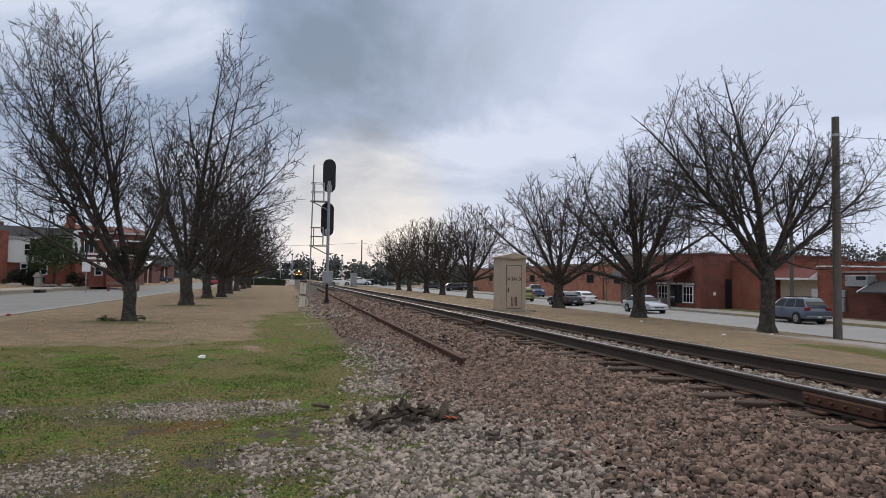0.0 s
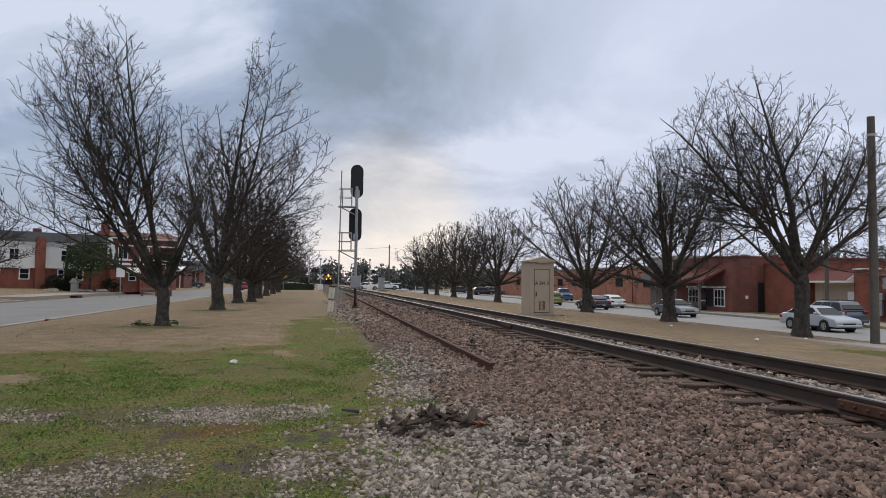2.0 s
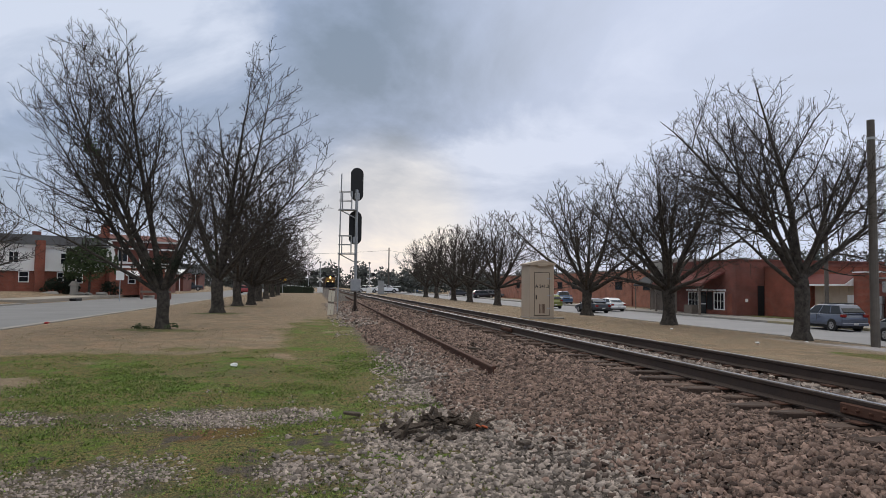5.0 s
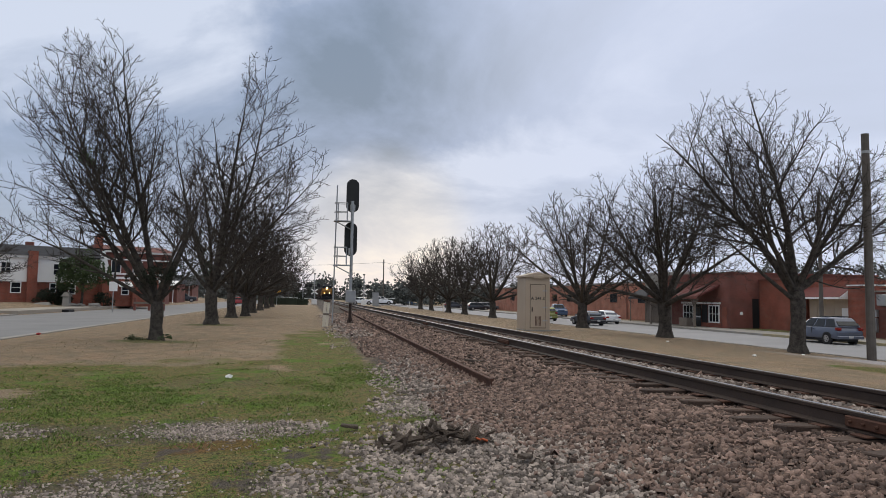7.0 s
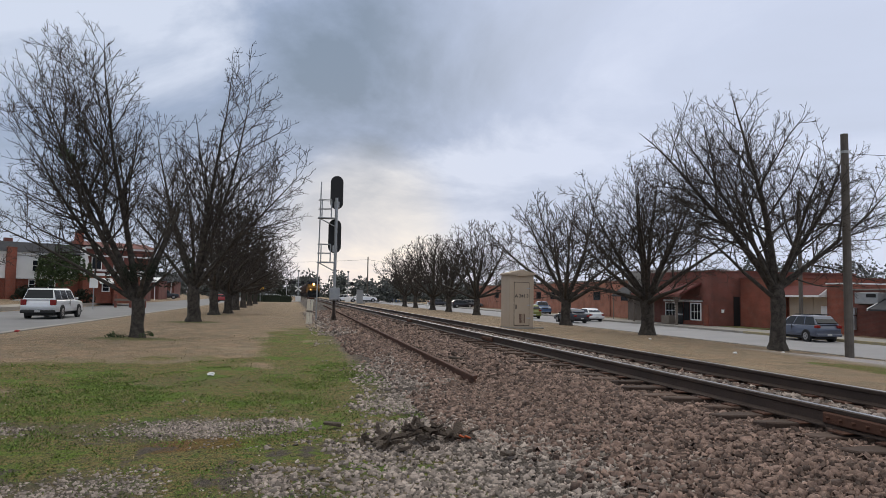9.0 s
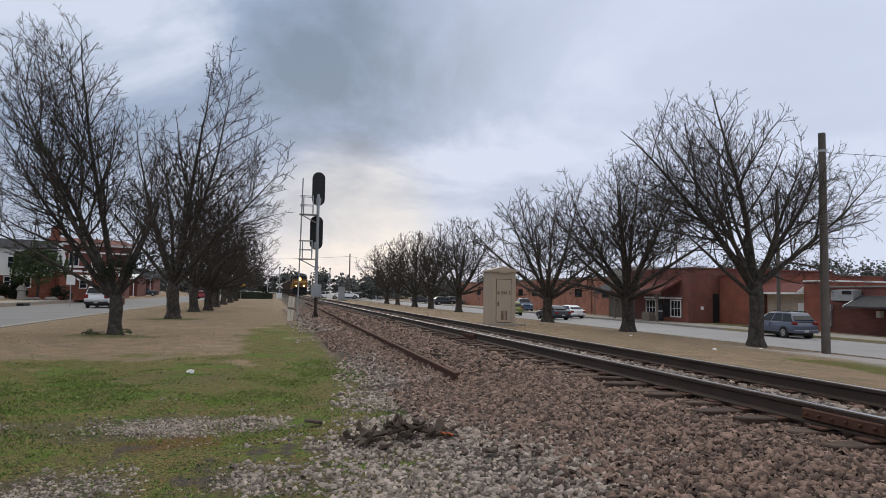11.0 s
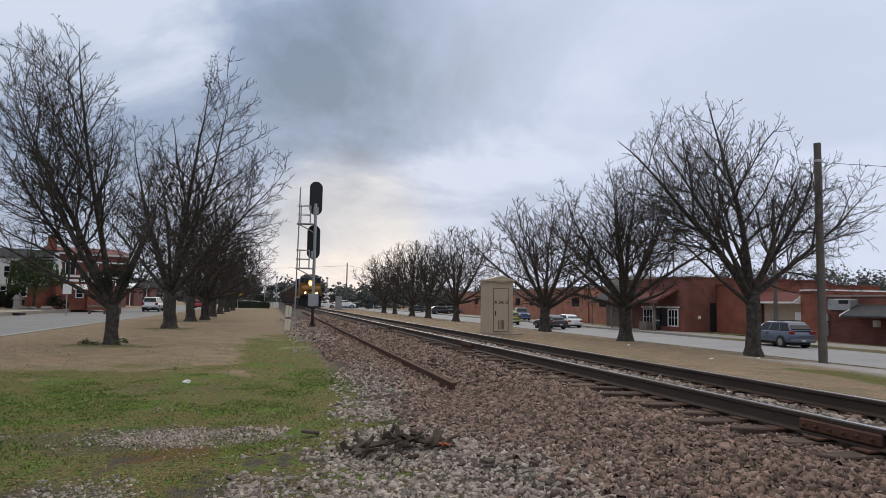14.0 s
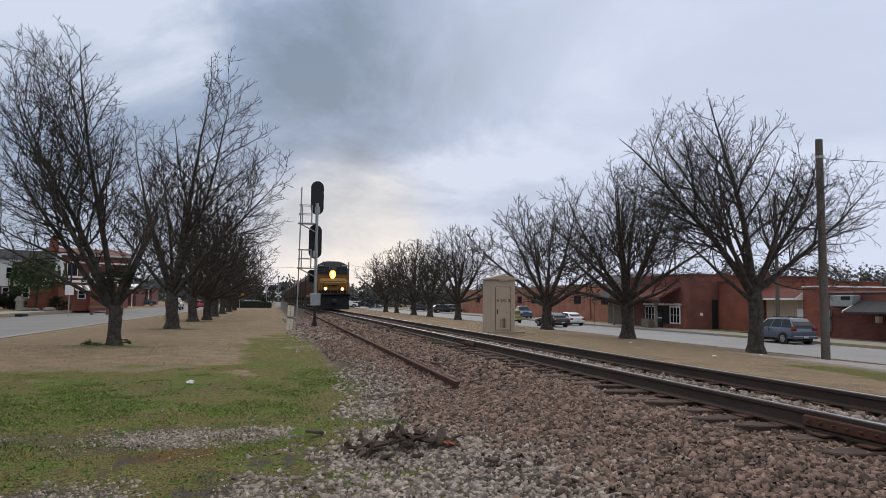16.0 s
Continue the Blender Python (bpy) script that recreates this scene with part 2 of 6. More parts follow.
    for cx, cy, rx, ry, w in GRIT_PATCHES:
        grit = math_node(n, l, "MAXIMUM", grit, mul(blob(cx, cy, rx, ry), min(1.0, w * 0.7)))
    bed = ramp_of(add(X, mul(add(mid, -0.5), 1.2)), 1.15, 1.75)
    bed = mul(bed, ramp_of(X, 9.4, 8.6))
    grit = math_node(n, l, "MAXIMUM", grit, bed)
    # near-black tone paints the shade in the gaps under the loose stones
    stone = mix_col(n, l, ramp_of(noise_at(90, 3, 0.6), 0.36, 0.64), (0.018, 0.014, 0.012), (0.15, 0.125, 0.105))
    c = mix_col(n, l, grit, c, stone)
    l.new(c, b.inputs["Base Color"])
    bp = n.new("ShaderNodeBump")
    bp.inputs["Strength"].default_value, bp.inputs["Distance"].default_value = 0.8, 0.03
    l.new(add(fine, mul(mid, 1.5)), bp.inputs["Height"])
    l.new(bp.outputs[0], b.inputs["Normal"])
    return m


def glass_mat(name="window_glass", col=(0.012, 0.014, 0.017)):
    m = mat(name, col, tuple(c * 1.6 for c in col), rough=0.1, bump=0, spec=0.22, scale=0.7)
    return m


M = {}
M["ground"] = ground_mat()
M["asphalt"] = mat("worn_asphalt", (0.232, 0.227, 0.230), (0.320, 0.312, 0.318), rough=0.85, scale=0.35, fine=40, bump=0.3, spread=0.5)
M["street"] = mat("grey_street_asphalt", (0.150, 0.148, 0.150), (0.225, 0.220, 0.218), rough=0.85, scale=0.35, fine=40, bump=0.3, spread=0.5)
M["apron"] = mat("dusty_apron", (0.27, 0.24, 0.20), (0.38, 0.34, 0.29), rough=0.9, scale=0.5, fine=30, bump=0.3)
M["concrete"] = mat("concrete", (0.33, 0.31, 0.28), (0.22, 0.205, 0.185), rough=0.9, scale=1.2, fine=35, bump=0.3)
M["stone"] = mat("ballast_stone", (0.275, 0.186, 0.146), (0.070, 0.047, 0.039), rough=0.9, scale=9, fine=60, bump=0.5, island=0.68)
M["grit"] = mat("pale_limestone", (0.40, 0.335, 0.29), (0.12, 0.097, 0.082), rough=0.9, scale=9, fine=60, bump=0.5, island=0.65)
M["steel"] = mat("rail_side", (0.040, 0.030, 0.026), (0.075, 0.050, 0.038), rough=0.6, metal=0.35, scale=3, fine=50, bump=0.4)
M["shine"] = mat("rail_running_face", (0.50, 0.50, 0.52), (0.34, 0.33, 0.34), rough=0.32, metal=0.9, scale=2, fine=30, bump=0.05)
M["rust"] = mat("rusty_steel", (0.115, 0.052, 0.032), (0.06, 0.030, 0.022), rough=0.85, metal=0.2, scale=6, fine=70, bump=0.5)
M["sleeper"] = mat("creosoted_wood", (0.045, 0.030, 0.023), (0.125, 0.082, 0.062), rough=0.9, scale=3, fine=45, bump=0.7, random_by=0.35)
M["bark"] = mat("tree_bark", (0.022, 0.018, 0.015), (0.092, 0.079, 0.066), rough=0.95, scale=6, fine=28, bump=1.0, bump_dist=0.03, spread=0.3)
M["twig"] = mat("twig_bark", (0.024, 0.019, 0.016), (0.056, 0.044, 0.037), rough=0.95, scale=3, fine=25, bump=0.2)
M["galv"] = mat("galvanised_steel", (0.42, 0.43, 0.44), (0.30, 0.31, 0.32), rough=0.5, metal=0.55, scale=4, fine=40, bump=0.1)
M["black"] = mat("black_paint", (0.010, 0.010, 0.011), (0.018, 0.018, 0.019), rough=0.55, scale=4, bump=0.1)
M["tan"] = mat("tan_painted_steel", (0.46, 0.375, 0.285), (0.38, 0.30, 0.225), rough=0.6, scale=1.2, fine=25, bump=0.08, spread=0.7)
M["white"] = mat("white_paint", (0.84, 0.84, 0.83), (0.74, 0.73, 0.71), rough=0.6, scale=1.0, fine=20, bump=0.1)
M["cream"] = mat("weathered_cream_paint", (0.74, 0.69, 0.57), (0.55, 0.49, 0.40), rough=0.8, scale=4, fine=30, bump=0.3)
M["dark"] = mat("dark_void", (0.012, 0.012, 0.013), rough=0.7, bump=0)
M["glass"] = glass_mat()
M["brick_red"] = brick_mat("red_brick", (0.27, 0.075, 0.045), (0.21, 0.058, 0.037), (0.22, 0.13, 0.10))
M["brick_dark"] = brick_mat("dark_red_brick", (0.19, 0.06, 0.043), (0.145, 0.047, 0.036), (0.16, 0.10, 0.085))
M["brick_orange"] = brick_mat("orange_brick", (0.38, 0.155, 0.10), (0.32, 0.125, 0.082), (0.31, 0.20, 0.155))
M["roof_dark"] = mat("dark_shingle", (0.040, 0.040, 0.045), (0.065, 0.065, 0.07), rough=0.9, scale=3, fine=30, bump=0.5)
M["roof_red"] = mat("red_metal_roof", (0.15, 0.036, 0.030), (0.10, 0.028, 0.025), rough=0.8, scale=2, fine=25, bump=0.1)
M["wood_pole"] = mat("weathered_pole_wood", (0.075, 0.065, 0.057), (0.14, 0.122, 0.105), rough=0.9, scale=3, fine=40, bump=0.6)
M["plank"] = mat("grey_timber", (0.21, 0.175, 0.145), (0.13, 0.105, 0.088), rough=0.9, scale=4, fine=40, bump=0.5)
M["evergreen"] = mat("evergreen_leaf", (0.030, 0.052, 0.016), (0.060, 0.085, 0.028), rough=0.7, scale=2, fine=20, bump=0.2, island=0.4)
M["hedge"] = mat("dark_hedge_leaf", (0.012, 0.018, 0.010), (0.022, 0.03, 0.015), rough=0.8, scale=2, fine=20, bump=0.2, island=0.4)
# distance haze is mixed into this paler, greyer leaf colour
M["far_leaf"] = mat("hazed_far_pine", (0.075, 0.085, 0.08), (0.12, 0.125, 0.115), rough=0.95, scale=0.3, fine=4, bump=0.2, island=0.3)
M["rubber"] = mat("tyre_rubber", (0.016, 0.016, 0.017), rough=0.85, bump=0.1)
M["rim"] = mat("wheel_rim_alloy", (0.45, 0.45, 0.46), (0.32, 0.32, 0.33), rough=0.35, metal=0.8, bump=0)
M["grass"] = mat("grass_blade", (0.070, 0.120, 0.016), (0.19, 0.26, 0.050), rough=0.7, scale=1.2, fine=20, bump=0, island=0.65)
M["straw"] = mat("dead_grass_blade", (0.34, 0.28, 0.16), (0.24, 0.19, 0.10), rough=0.85, scale=1.2, fine=20, bump=0, island=0.4)

# ---------------------------------------------------------------- mesh helpers


def mesh_ob(name, verts, faces, material, parent=None, label="", smooth=False, mats=None, idx=None):
    me = bpy.data.meshes.new(name)
    me.from_pydata([tuple(v) for v in verts], [], [tuple(f) for f in faces])
    for q in (mats or [material]):
        me.materials.append(q)
    if idx is not None:
        me.polygons.foreach_set("material_index", idx)
    if smooth:
        me.polygons.foreach_set("use_smooth", [True] * len(me.polygons))
    me.update()
    ob = new(name, me)
    if parent:
        ob.parent = parent
    if label:
        ob["label"] = label
    return ob


def part(name, bm, material, parent, label="", smooth=False):
    me = bpy.data.meshes.new(name)
    bm.normal_update()
    bm.to_mesh(me)
    bm.free()
    me.materials.append(material)
    if smooth:
        me.polygons.foreach_set("use_smooth", [True] * len(me.polygons))
    ob = new(name, me)
    if parent:
        ob.parent = parent
    if label:
        ob["label"] = label
    return ob


def empty(name, m=None):
    ob = new(name)
    ob.empty_display_size = 0.2
    if m is not None:
        ob.matrix_basis = m
    return ob


def box(bm, x0, x1, y0, y1, z0, z1, bevel=0.0, m=None):
    vs = [bm.verts.new((x, y, z)) for z in (z0, z1) for y in (y0, y1) for x in (x0, x1)]
    fs = [bm.faces.new([vs[i] for i in f]) for f in ((0, 2, 3, 1), (4, 5, 7, 6), (0, 1, 5, 4), (2, 6, 7, 3), (0, 4, 6, 2), (1, 3, 7, 5))]
    if bevel:
        ed = list({e for f in fs for e in f.edges})
        r = bmesh.ops.bevel(bm, geom=ed, offset=bevel, segments=1, affect="EDGES", profile=0.5)
        vs = list({v for f in r["faces"] for v in f.verts} | {v for v in vs if v.is_valid})
    if m is not None:
        bmesh.ops.transform(bm, matrix=m, verts=[v for v in vs if v.is_valid])
    return bm


def bx(x0, x1, y0, y1, z0, z1, bevel=0.0):
    return box(bmesh.new(), x0, x1, y0, y1, z0, z1, bevel)


def rod(bm, a, b, r0, r1=None, n=8, caps=True):
    a, b = Vector(a), Vector(b)
    r1 = r0 if r1 is None else r1
    d = (b - a).normalized()
    u = d.orthogonal().normalized()
    w = d.cross(u)
    ring = [[bm.verts.new(p + (u * math.cos(q) + w * math.sin(q)) * r) for q in (2 * math.pi * i / n for i in range(n))] for p, r in ((a, r0), (b, r1))]
    for i in range(n):
        bm.faces.new((ring[0][i], ring[0][(i + 1) % n], ring[1][(i + 1) % n], ring[1][i]))
    if caps:
        bm.faces.new(ring[0][::-1]), bm.faces.new(ring[1])
    return bm


def rd(a, b, r0, r1=None, n=8):
    return rod(bmesh.new(), a, b, r0, r1, n)


def prism(bm, outline, axis, lo, hi):
    """An outline of (u, v) pairs drawn out along axis 'x' or 'y' from lo to hi."""
    def at(u, v, w):
        return (w, u, v) if axis == "x" else ((u, w, v) if axis == "y" else (u, v, w))
    a = [bm.verts.new(at(u, v, lo)) for u, v in outline]
    c = [bm.verts.new(at(u, v, hi)) for u, v in outline]
    k = len(outline)
    for i in range(k):
        bm.faces.new((a[i], a[(i + 1) % k], c[(i + 1) % k], c[i]))
    bm.faces.new(a[::-1]), bm.faces.new(c)
    bmesh.ops.recalc_face_normals(bm, faces=bm.faces[:])
    return bm


def text_part(name, body, size, material, parent, m, label=""):
    cu = bpy.data.curves.new(name, "FONT")
    cu.body, cu.size, cu.extrude, cu.offset, cu.align_x, cu.align_y = body, size, 0.002, 0.004, "CENTER", "CENTER"
    tmp = new(name + "_tmp", cu)
    me = bpy.data.meshes.new_from_object(tmp.evaluated_get(bpy.context.evaluated_depsgraph_get()))
    bpy.data.objects.remove(tmp)
    me.materials.clear()
    me.materials.append(material)
    ob = new(name, me)
    ob.parent, ob.matrix_basis = parent, m
    if label:
        ob["label"] = label
    return ob


def np_mesh(name, verts, quads, material, smooth=False):
    """A mesh from numpy arrays of vertices and of faces with one corner count."""
    me = bpy.data.meshes.new(name)
    nv, (nf, k) = len(verts), quads.shape
    me.vertices.add(nv), me.loops.add(nf * k), me.polygons.add(nf)
    me.vertices.foreach_set("co", np.ascontiguousarray(verts, dtype=np.float32).ravel())
    me.loops.foreach_set("vertex_index", np.ascontiguousarray(quads, dtype=np.int32).ravel())
    me.polygons.foreach_set("loop_start", np.arange(nf, dtype=np.int32) * k)
    if smooth:
        me.polygons.foreach_set("use_smooth", np.ones(nf, dtype=bool))
    me.update(calc_edges=True)
    me.materials.append(material)
    return me


# ---------------------------------------------------------------- ground, roads
PROFILE = [(-3000, 1.4), (-68, 0.8), (-30.5, 0.48), (-22.8, -0.14), (-22.15, -0.21), (-11.3, -0.21), (-8.5, 0.0), (0.5, 0.0), (1.6, 0.05), (2.9, 0.13),
           (3.6, 0.24), (4.15, 0.335), (7.35, 0.335), (8.4, 0.18), (9.5, 0.12), (11.5, 0.08), (18.5, -0.3), (25.5, -0.95), (26.0, -1.0),
           (34.9, -1.0), (38.6, -0.86), (70, -0.82), (3000, -0.7)]
EYE_Z = 1.6
# the two streets lie lower than the track: their plans are drawn out from the standpoint
EAST = Matrix.Translation((0, 0, EYE_Z * (1 - 1.17))) @ Matrix.Scale(1.17, 4)
WEST = Matrix.Translation((0, 0, EYE_Z * (1 - 1.13))) @ Matrix.Scale(1.13, 4)
PX, PZ = [p[0] for p in PROFILE], [p[1] for p in PROFILE]


def ground_z(x, y=0.0):
    return float(np.interp(x, PX, PZ))


def relief(x, y):
    """Small unevenness of the verges; the track bed and the streets are even."""
    if not -9 < x < 21 or y > 90:
        return 0.0
    edge = max(0.0, min(1.0, (x + 9) / 2, (21 - x) / 2))
    if -0.5 < x < 11:
        edge *= max(0.0, min(1.0, max((1.5 - x) / 2, (x - 9) / 2)))
    return edge * (0.07 * noise.noise((x * 0.35, y * 0.35, 1.0)) + 0.03 * noise.noise((x * 1.7, y * 1.7, 4.0)))


def build_ground():
    xs = np.concatenate([[-3000, -900, -300, -120, -60, -40, -27, -24, -22], np.arange(-23, 40, 0.33), [42, 46, 60, 120, 300, 900, 3000]])
    xs = np.unique(np.concatenate([xs, [p for p in PX]]))
    ys = np.concatenate([[-600, -100, -30, -10, 0, 2], np.arange(3, 30, 0.3), np.arange(30, 80, 1.5), np.arange(80, 200, 10), [220, 300, 450, 700, 1200, 3000]])
    zs = np.interp(xs, PX, PZ)
    verts = np.zeros((len(ys), len(xs), 3))
    verts[:, :, 0], verts[:, :, 1], verts[:, :, 2] = xs[None, :], ys[:, None], zs[None, :]
    for i, y in enumerate(ys):
        if y < 90:
            for j, x in enumerate(xs):
                verts[i, j, 2] += relief(x, y)
    ny, nx = len(ys), len(xs)
    i, j = np.meshgrid(np.arange(ny - 1), np.arange(nx - 1), indexing="ij")
    a = (i * nx + j).ravel()
    q = np.stack([a, a + 1, a + nx + 1, a + nx], 1)
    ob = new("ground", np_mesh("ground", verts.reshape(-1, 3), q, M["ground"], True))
    return tagged(ob, "patchy winter turf with dry grass, green moss and grit", "ground", kind="structure")


build_ground()


def strip(name, x0, x1, y0, y1, z, material, thick=0.06):
    bm = bx(x0, x1, y0, y1, z - thick, z)
    return part(name, bm, material, None)


tagged(strip("road", -22.15, -11.7, -60, 900, -0.194, M["street"]), "worn grey asphalt street beside the verge", "road", kind="structure")
tagged(strip("road", 26.15, 34.75, -60, 900, -0.974, M["asphalt"]), "pale grey asphalt street before the brick shops", "road", kind="structure")
tagged(strip("kerb", -11.7, -11.3, -60, 900, -0.174, M["concrete"], 0.2), "pale concrete gutter and kerb", "kerb", kind="structure")
tagged(strip("kerb", -22.55, -22.15, -60, 59, -0.095, M["concrete"], 0.2), "low concrete kerb", "kerb", kind="structure")
tagged(strip("kerb", 25.8, 26.15, -60, 900, -0.94, M["concrete"], 0.2), "low worn concrete kerb", "kerb", kind="structure")
tagged(strip("kerb", 34.75, 35.04, -60, 900, -0.81, M["concrete"], 0.25), "concrete kerb before the shops", "kerb", kind="structure")
tagged(strip("pavement", 35.04, 38.5, -60, 350, -0.816, M["concrete"], 0.2), "dusty concrete pavement before the shops", "pavement", kind="structure")

M["kerb_yellow"] = mat("worn_yellow_paint", (0.33, 0.27, 0.13), (0.27, 0.245, 0.19), rough=0.85, scale=2.5, fine=30, bump=0.3)
M["lawn"] = mat("lawn_turf", (0.060, 0.085, 0.020), (0.17, 0.14, 0.055), rough=0.95, scale=1.2, fine=25, bump=0.8, bump_dist=0.03)
tagged(strip("kerb", 34.735, 35.05, 28, 47.5, -0.802, M["kerb_yellow"], 0.25), "kerb with worn yellow paint before the shops", "kerb", kind="structure")
tagged(strip("lawn", 38.5, 40.85, 50.6, 56.2, -0.79, M["lawn"], 0.1), "small rough lawn before the brick annex", "lawn", kind="structure")

# ---------------------------------------------------------------- railway
RAIL_TOP, TRACK_X, GAUGE = 0.60, 5.76, 1.51
RAIL_SECTION = [(-0.070, 0.0), (0.070, 0.0), (0.070, 0.012), (0.012, 0.035), (0.009, 0.125), (0.035, 0.140), (0.037, 0.172), (0.028, 0.180),
                (-0.028, 0.180), (-0.037, 0.172), (-0.035, 0.140), (-0.009, 0.125), (-0.012, 0.035), (-0.070, 0.012)]


def rail(name, x, y0, y1, z0, parent, body, face=None, tilt=0.0):
    bm = prism(bmesh.new(), [(x + u, z0 + v) for u, v in RAIL_SECTION], "y", y0, y1)
    ob = part(name, bm, body, parent)
    if face:
        part("running_face", bx(x - 0.026, x + 0.030, y0, y1, z0 + 0.1795, z0 + 0.182), face, ob, "bright worn steel running face")
    return ob


def railway():
    t = tagged(empty("railway_track"), "single railway track with dark steel rails on timber sleepers", "railway track")
    for s in (-1, 1):
        r = rail("rail", TRACK_X + s * GAUGE / 2, -40, 620, RAIL_TOP - 0.18, t, M["steel"], M["shine"])
    # rusty joint bar with its bolts on the near rail
    xn = TRACK_X - GAUGE / 2
    for y in (5.2, 17.1, 29.0):
        bar = part("joint_bar", bx(xn - 0.062, xn - 0.014, y - 0.46, y + 0.46, RAIL_TOP - 0.15, RAIL_TOP - 0.045, 0.012), M["rust"], t, "rusty joint bar")
        for k in range(6):
            part("bolt", rd((xn - 0.10, y - 0.38 + k * 0.152, RAIL_TOP - 0.095), (xn - 0.06, y - 0.38 + k * 0.152, RAIL_TOP - 0.095), 0.017, n=6), M["rust"], bar)
    bm = bx(-1.28, 1.28, -0.115, 0.115, -0.16, 0.0, 0.012)
    bmesh.ops.subdivide_edges(bm, edges=[e for e in bm.edges if e.calc_length() > 1], cuts=9)
    for v in bm.verts:
        v.co += Vector(noise.noise_vector(v.co * 5)) * (0.014 + 0.03 * (abs(v.co.x) > 1.15))
    sl = part("sleeper", bm, M["sleeper"], t)
    plate = bx(-0.17, 0.17, -0.095, 0.095, 0.0, 0.014)
    pm = bpy.data.meshes.new("tie_plate")
    plate.to_mesh(pm)
    plate.free()
    pm.materials.append(M["rust"])
    rnd = random.Random(4)
    y, first = 2.2, True
    for k in range(250):
        o = sl if first else new("sleeper", sl.data)
        first = False
        o.parent = t
        o.matrix_basis = pose(TRACK_X + rnd.uniform(-0.13, 0.13), y + rnd.uniform(-0.05, 0.05), RAIL_TOP - 0.192 - rnd.uniform(0, 0.02), rnd.uniform(-1.5, 1.5), rnd.uniform(-0.8, 0.8), rnd.uniform(-3.0, 3.0))
        if y < 40:
            for s in (-1, 1):
                p = new("tie_plate", pm)
                p.parent = t
                p.matrix_basis = pose(TRACK_X + s * GAUGE / 2, y, RAIL_TOP - 0.194)
        y += 0.53
    return t


railway()

# a disused single rail lying along the bed
old = tagged(rail("old_rail", 0, 0, 66, 0, None, M["rust"]), "rusty disused rail with a cut end lying in stone", "rail")
old.matrix_basis = pose(2.96, 10.9, 0.115, 0.1, 0, -0.5)

STONE = np.array([(x, y, z) for z in (-1, 1) for y in (-1, 1) for x in (-1, 1)], float)
STONE_F = np.array([(4, 5, 7, 6), (0, 1, 5, 4), (2, 6, 7, 3), (0, 4, 6, 2), (1, 3, 7, 5)])
RNG = np.random.default_rng(11)


def stones(name, pts, size, material, flat=0.75):
    """One heap of broken stone: angular six-sided shards at pts, tipped every way, half sunk."""
    k = len(pts)
    v = STONE[None] * (1 + RNG.uniform(-0.6, 0.35, (k, 8, 3)))
    v *= (size[:, None, None] * 0.5) * RNG.uniform(0.5, 1.4, (k, 1, 3)) * np.array([1, 1, flat])
    a = RNG.uniform(0, 2 * np.pi, (k, 3))
    a[:, :2] = RNG.normal(0, 0.5, (k, 2))
    c, s = np.cos(a), np.sin(a)
    for ax, (p, q) in ((0, (1, 2)), (1, (0, 2)), (2, (0, 1))):
        vp, vq = v[:, :, p].copy(), v[:, :, q].copy()
        v[:, :, p], v[:, :, q] = vp * c[:, ax, None] - vq * s[:, ax, None], vp * s[:, ax, None] + vq * c[:, ax, None]
    v += pts[:, None, :]
    f = (STONE_F[None] + (np.arange(k) * 8)[:, None, None]).reshape(-1, 4)
    return new(name, np_mesh(name, v.reshape(-1, 3), f, material))


def scatter(n, x0, x1, y0, y1, lift=0.0, keep=None):
    p = np.stack([RNG.uniform(x0, x1, n), RNG.uniform(y0, y1, n), np.zeros(n)], 1)
    if keep is not None:
        p = p[keep(p)]
    p[:, 2] = np.interp(p[:, 0], PX, PZ) + lift + np.array([relief(x, y) for x, y, _ in p])
    return p


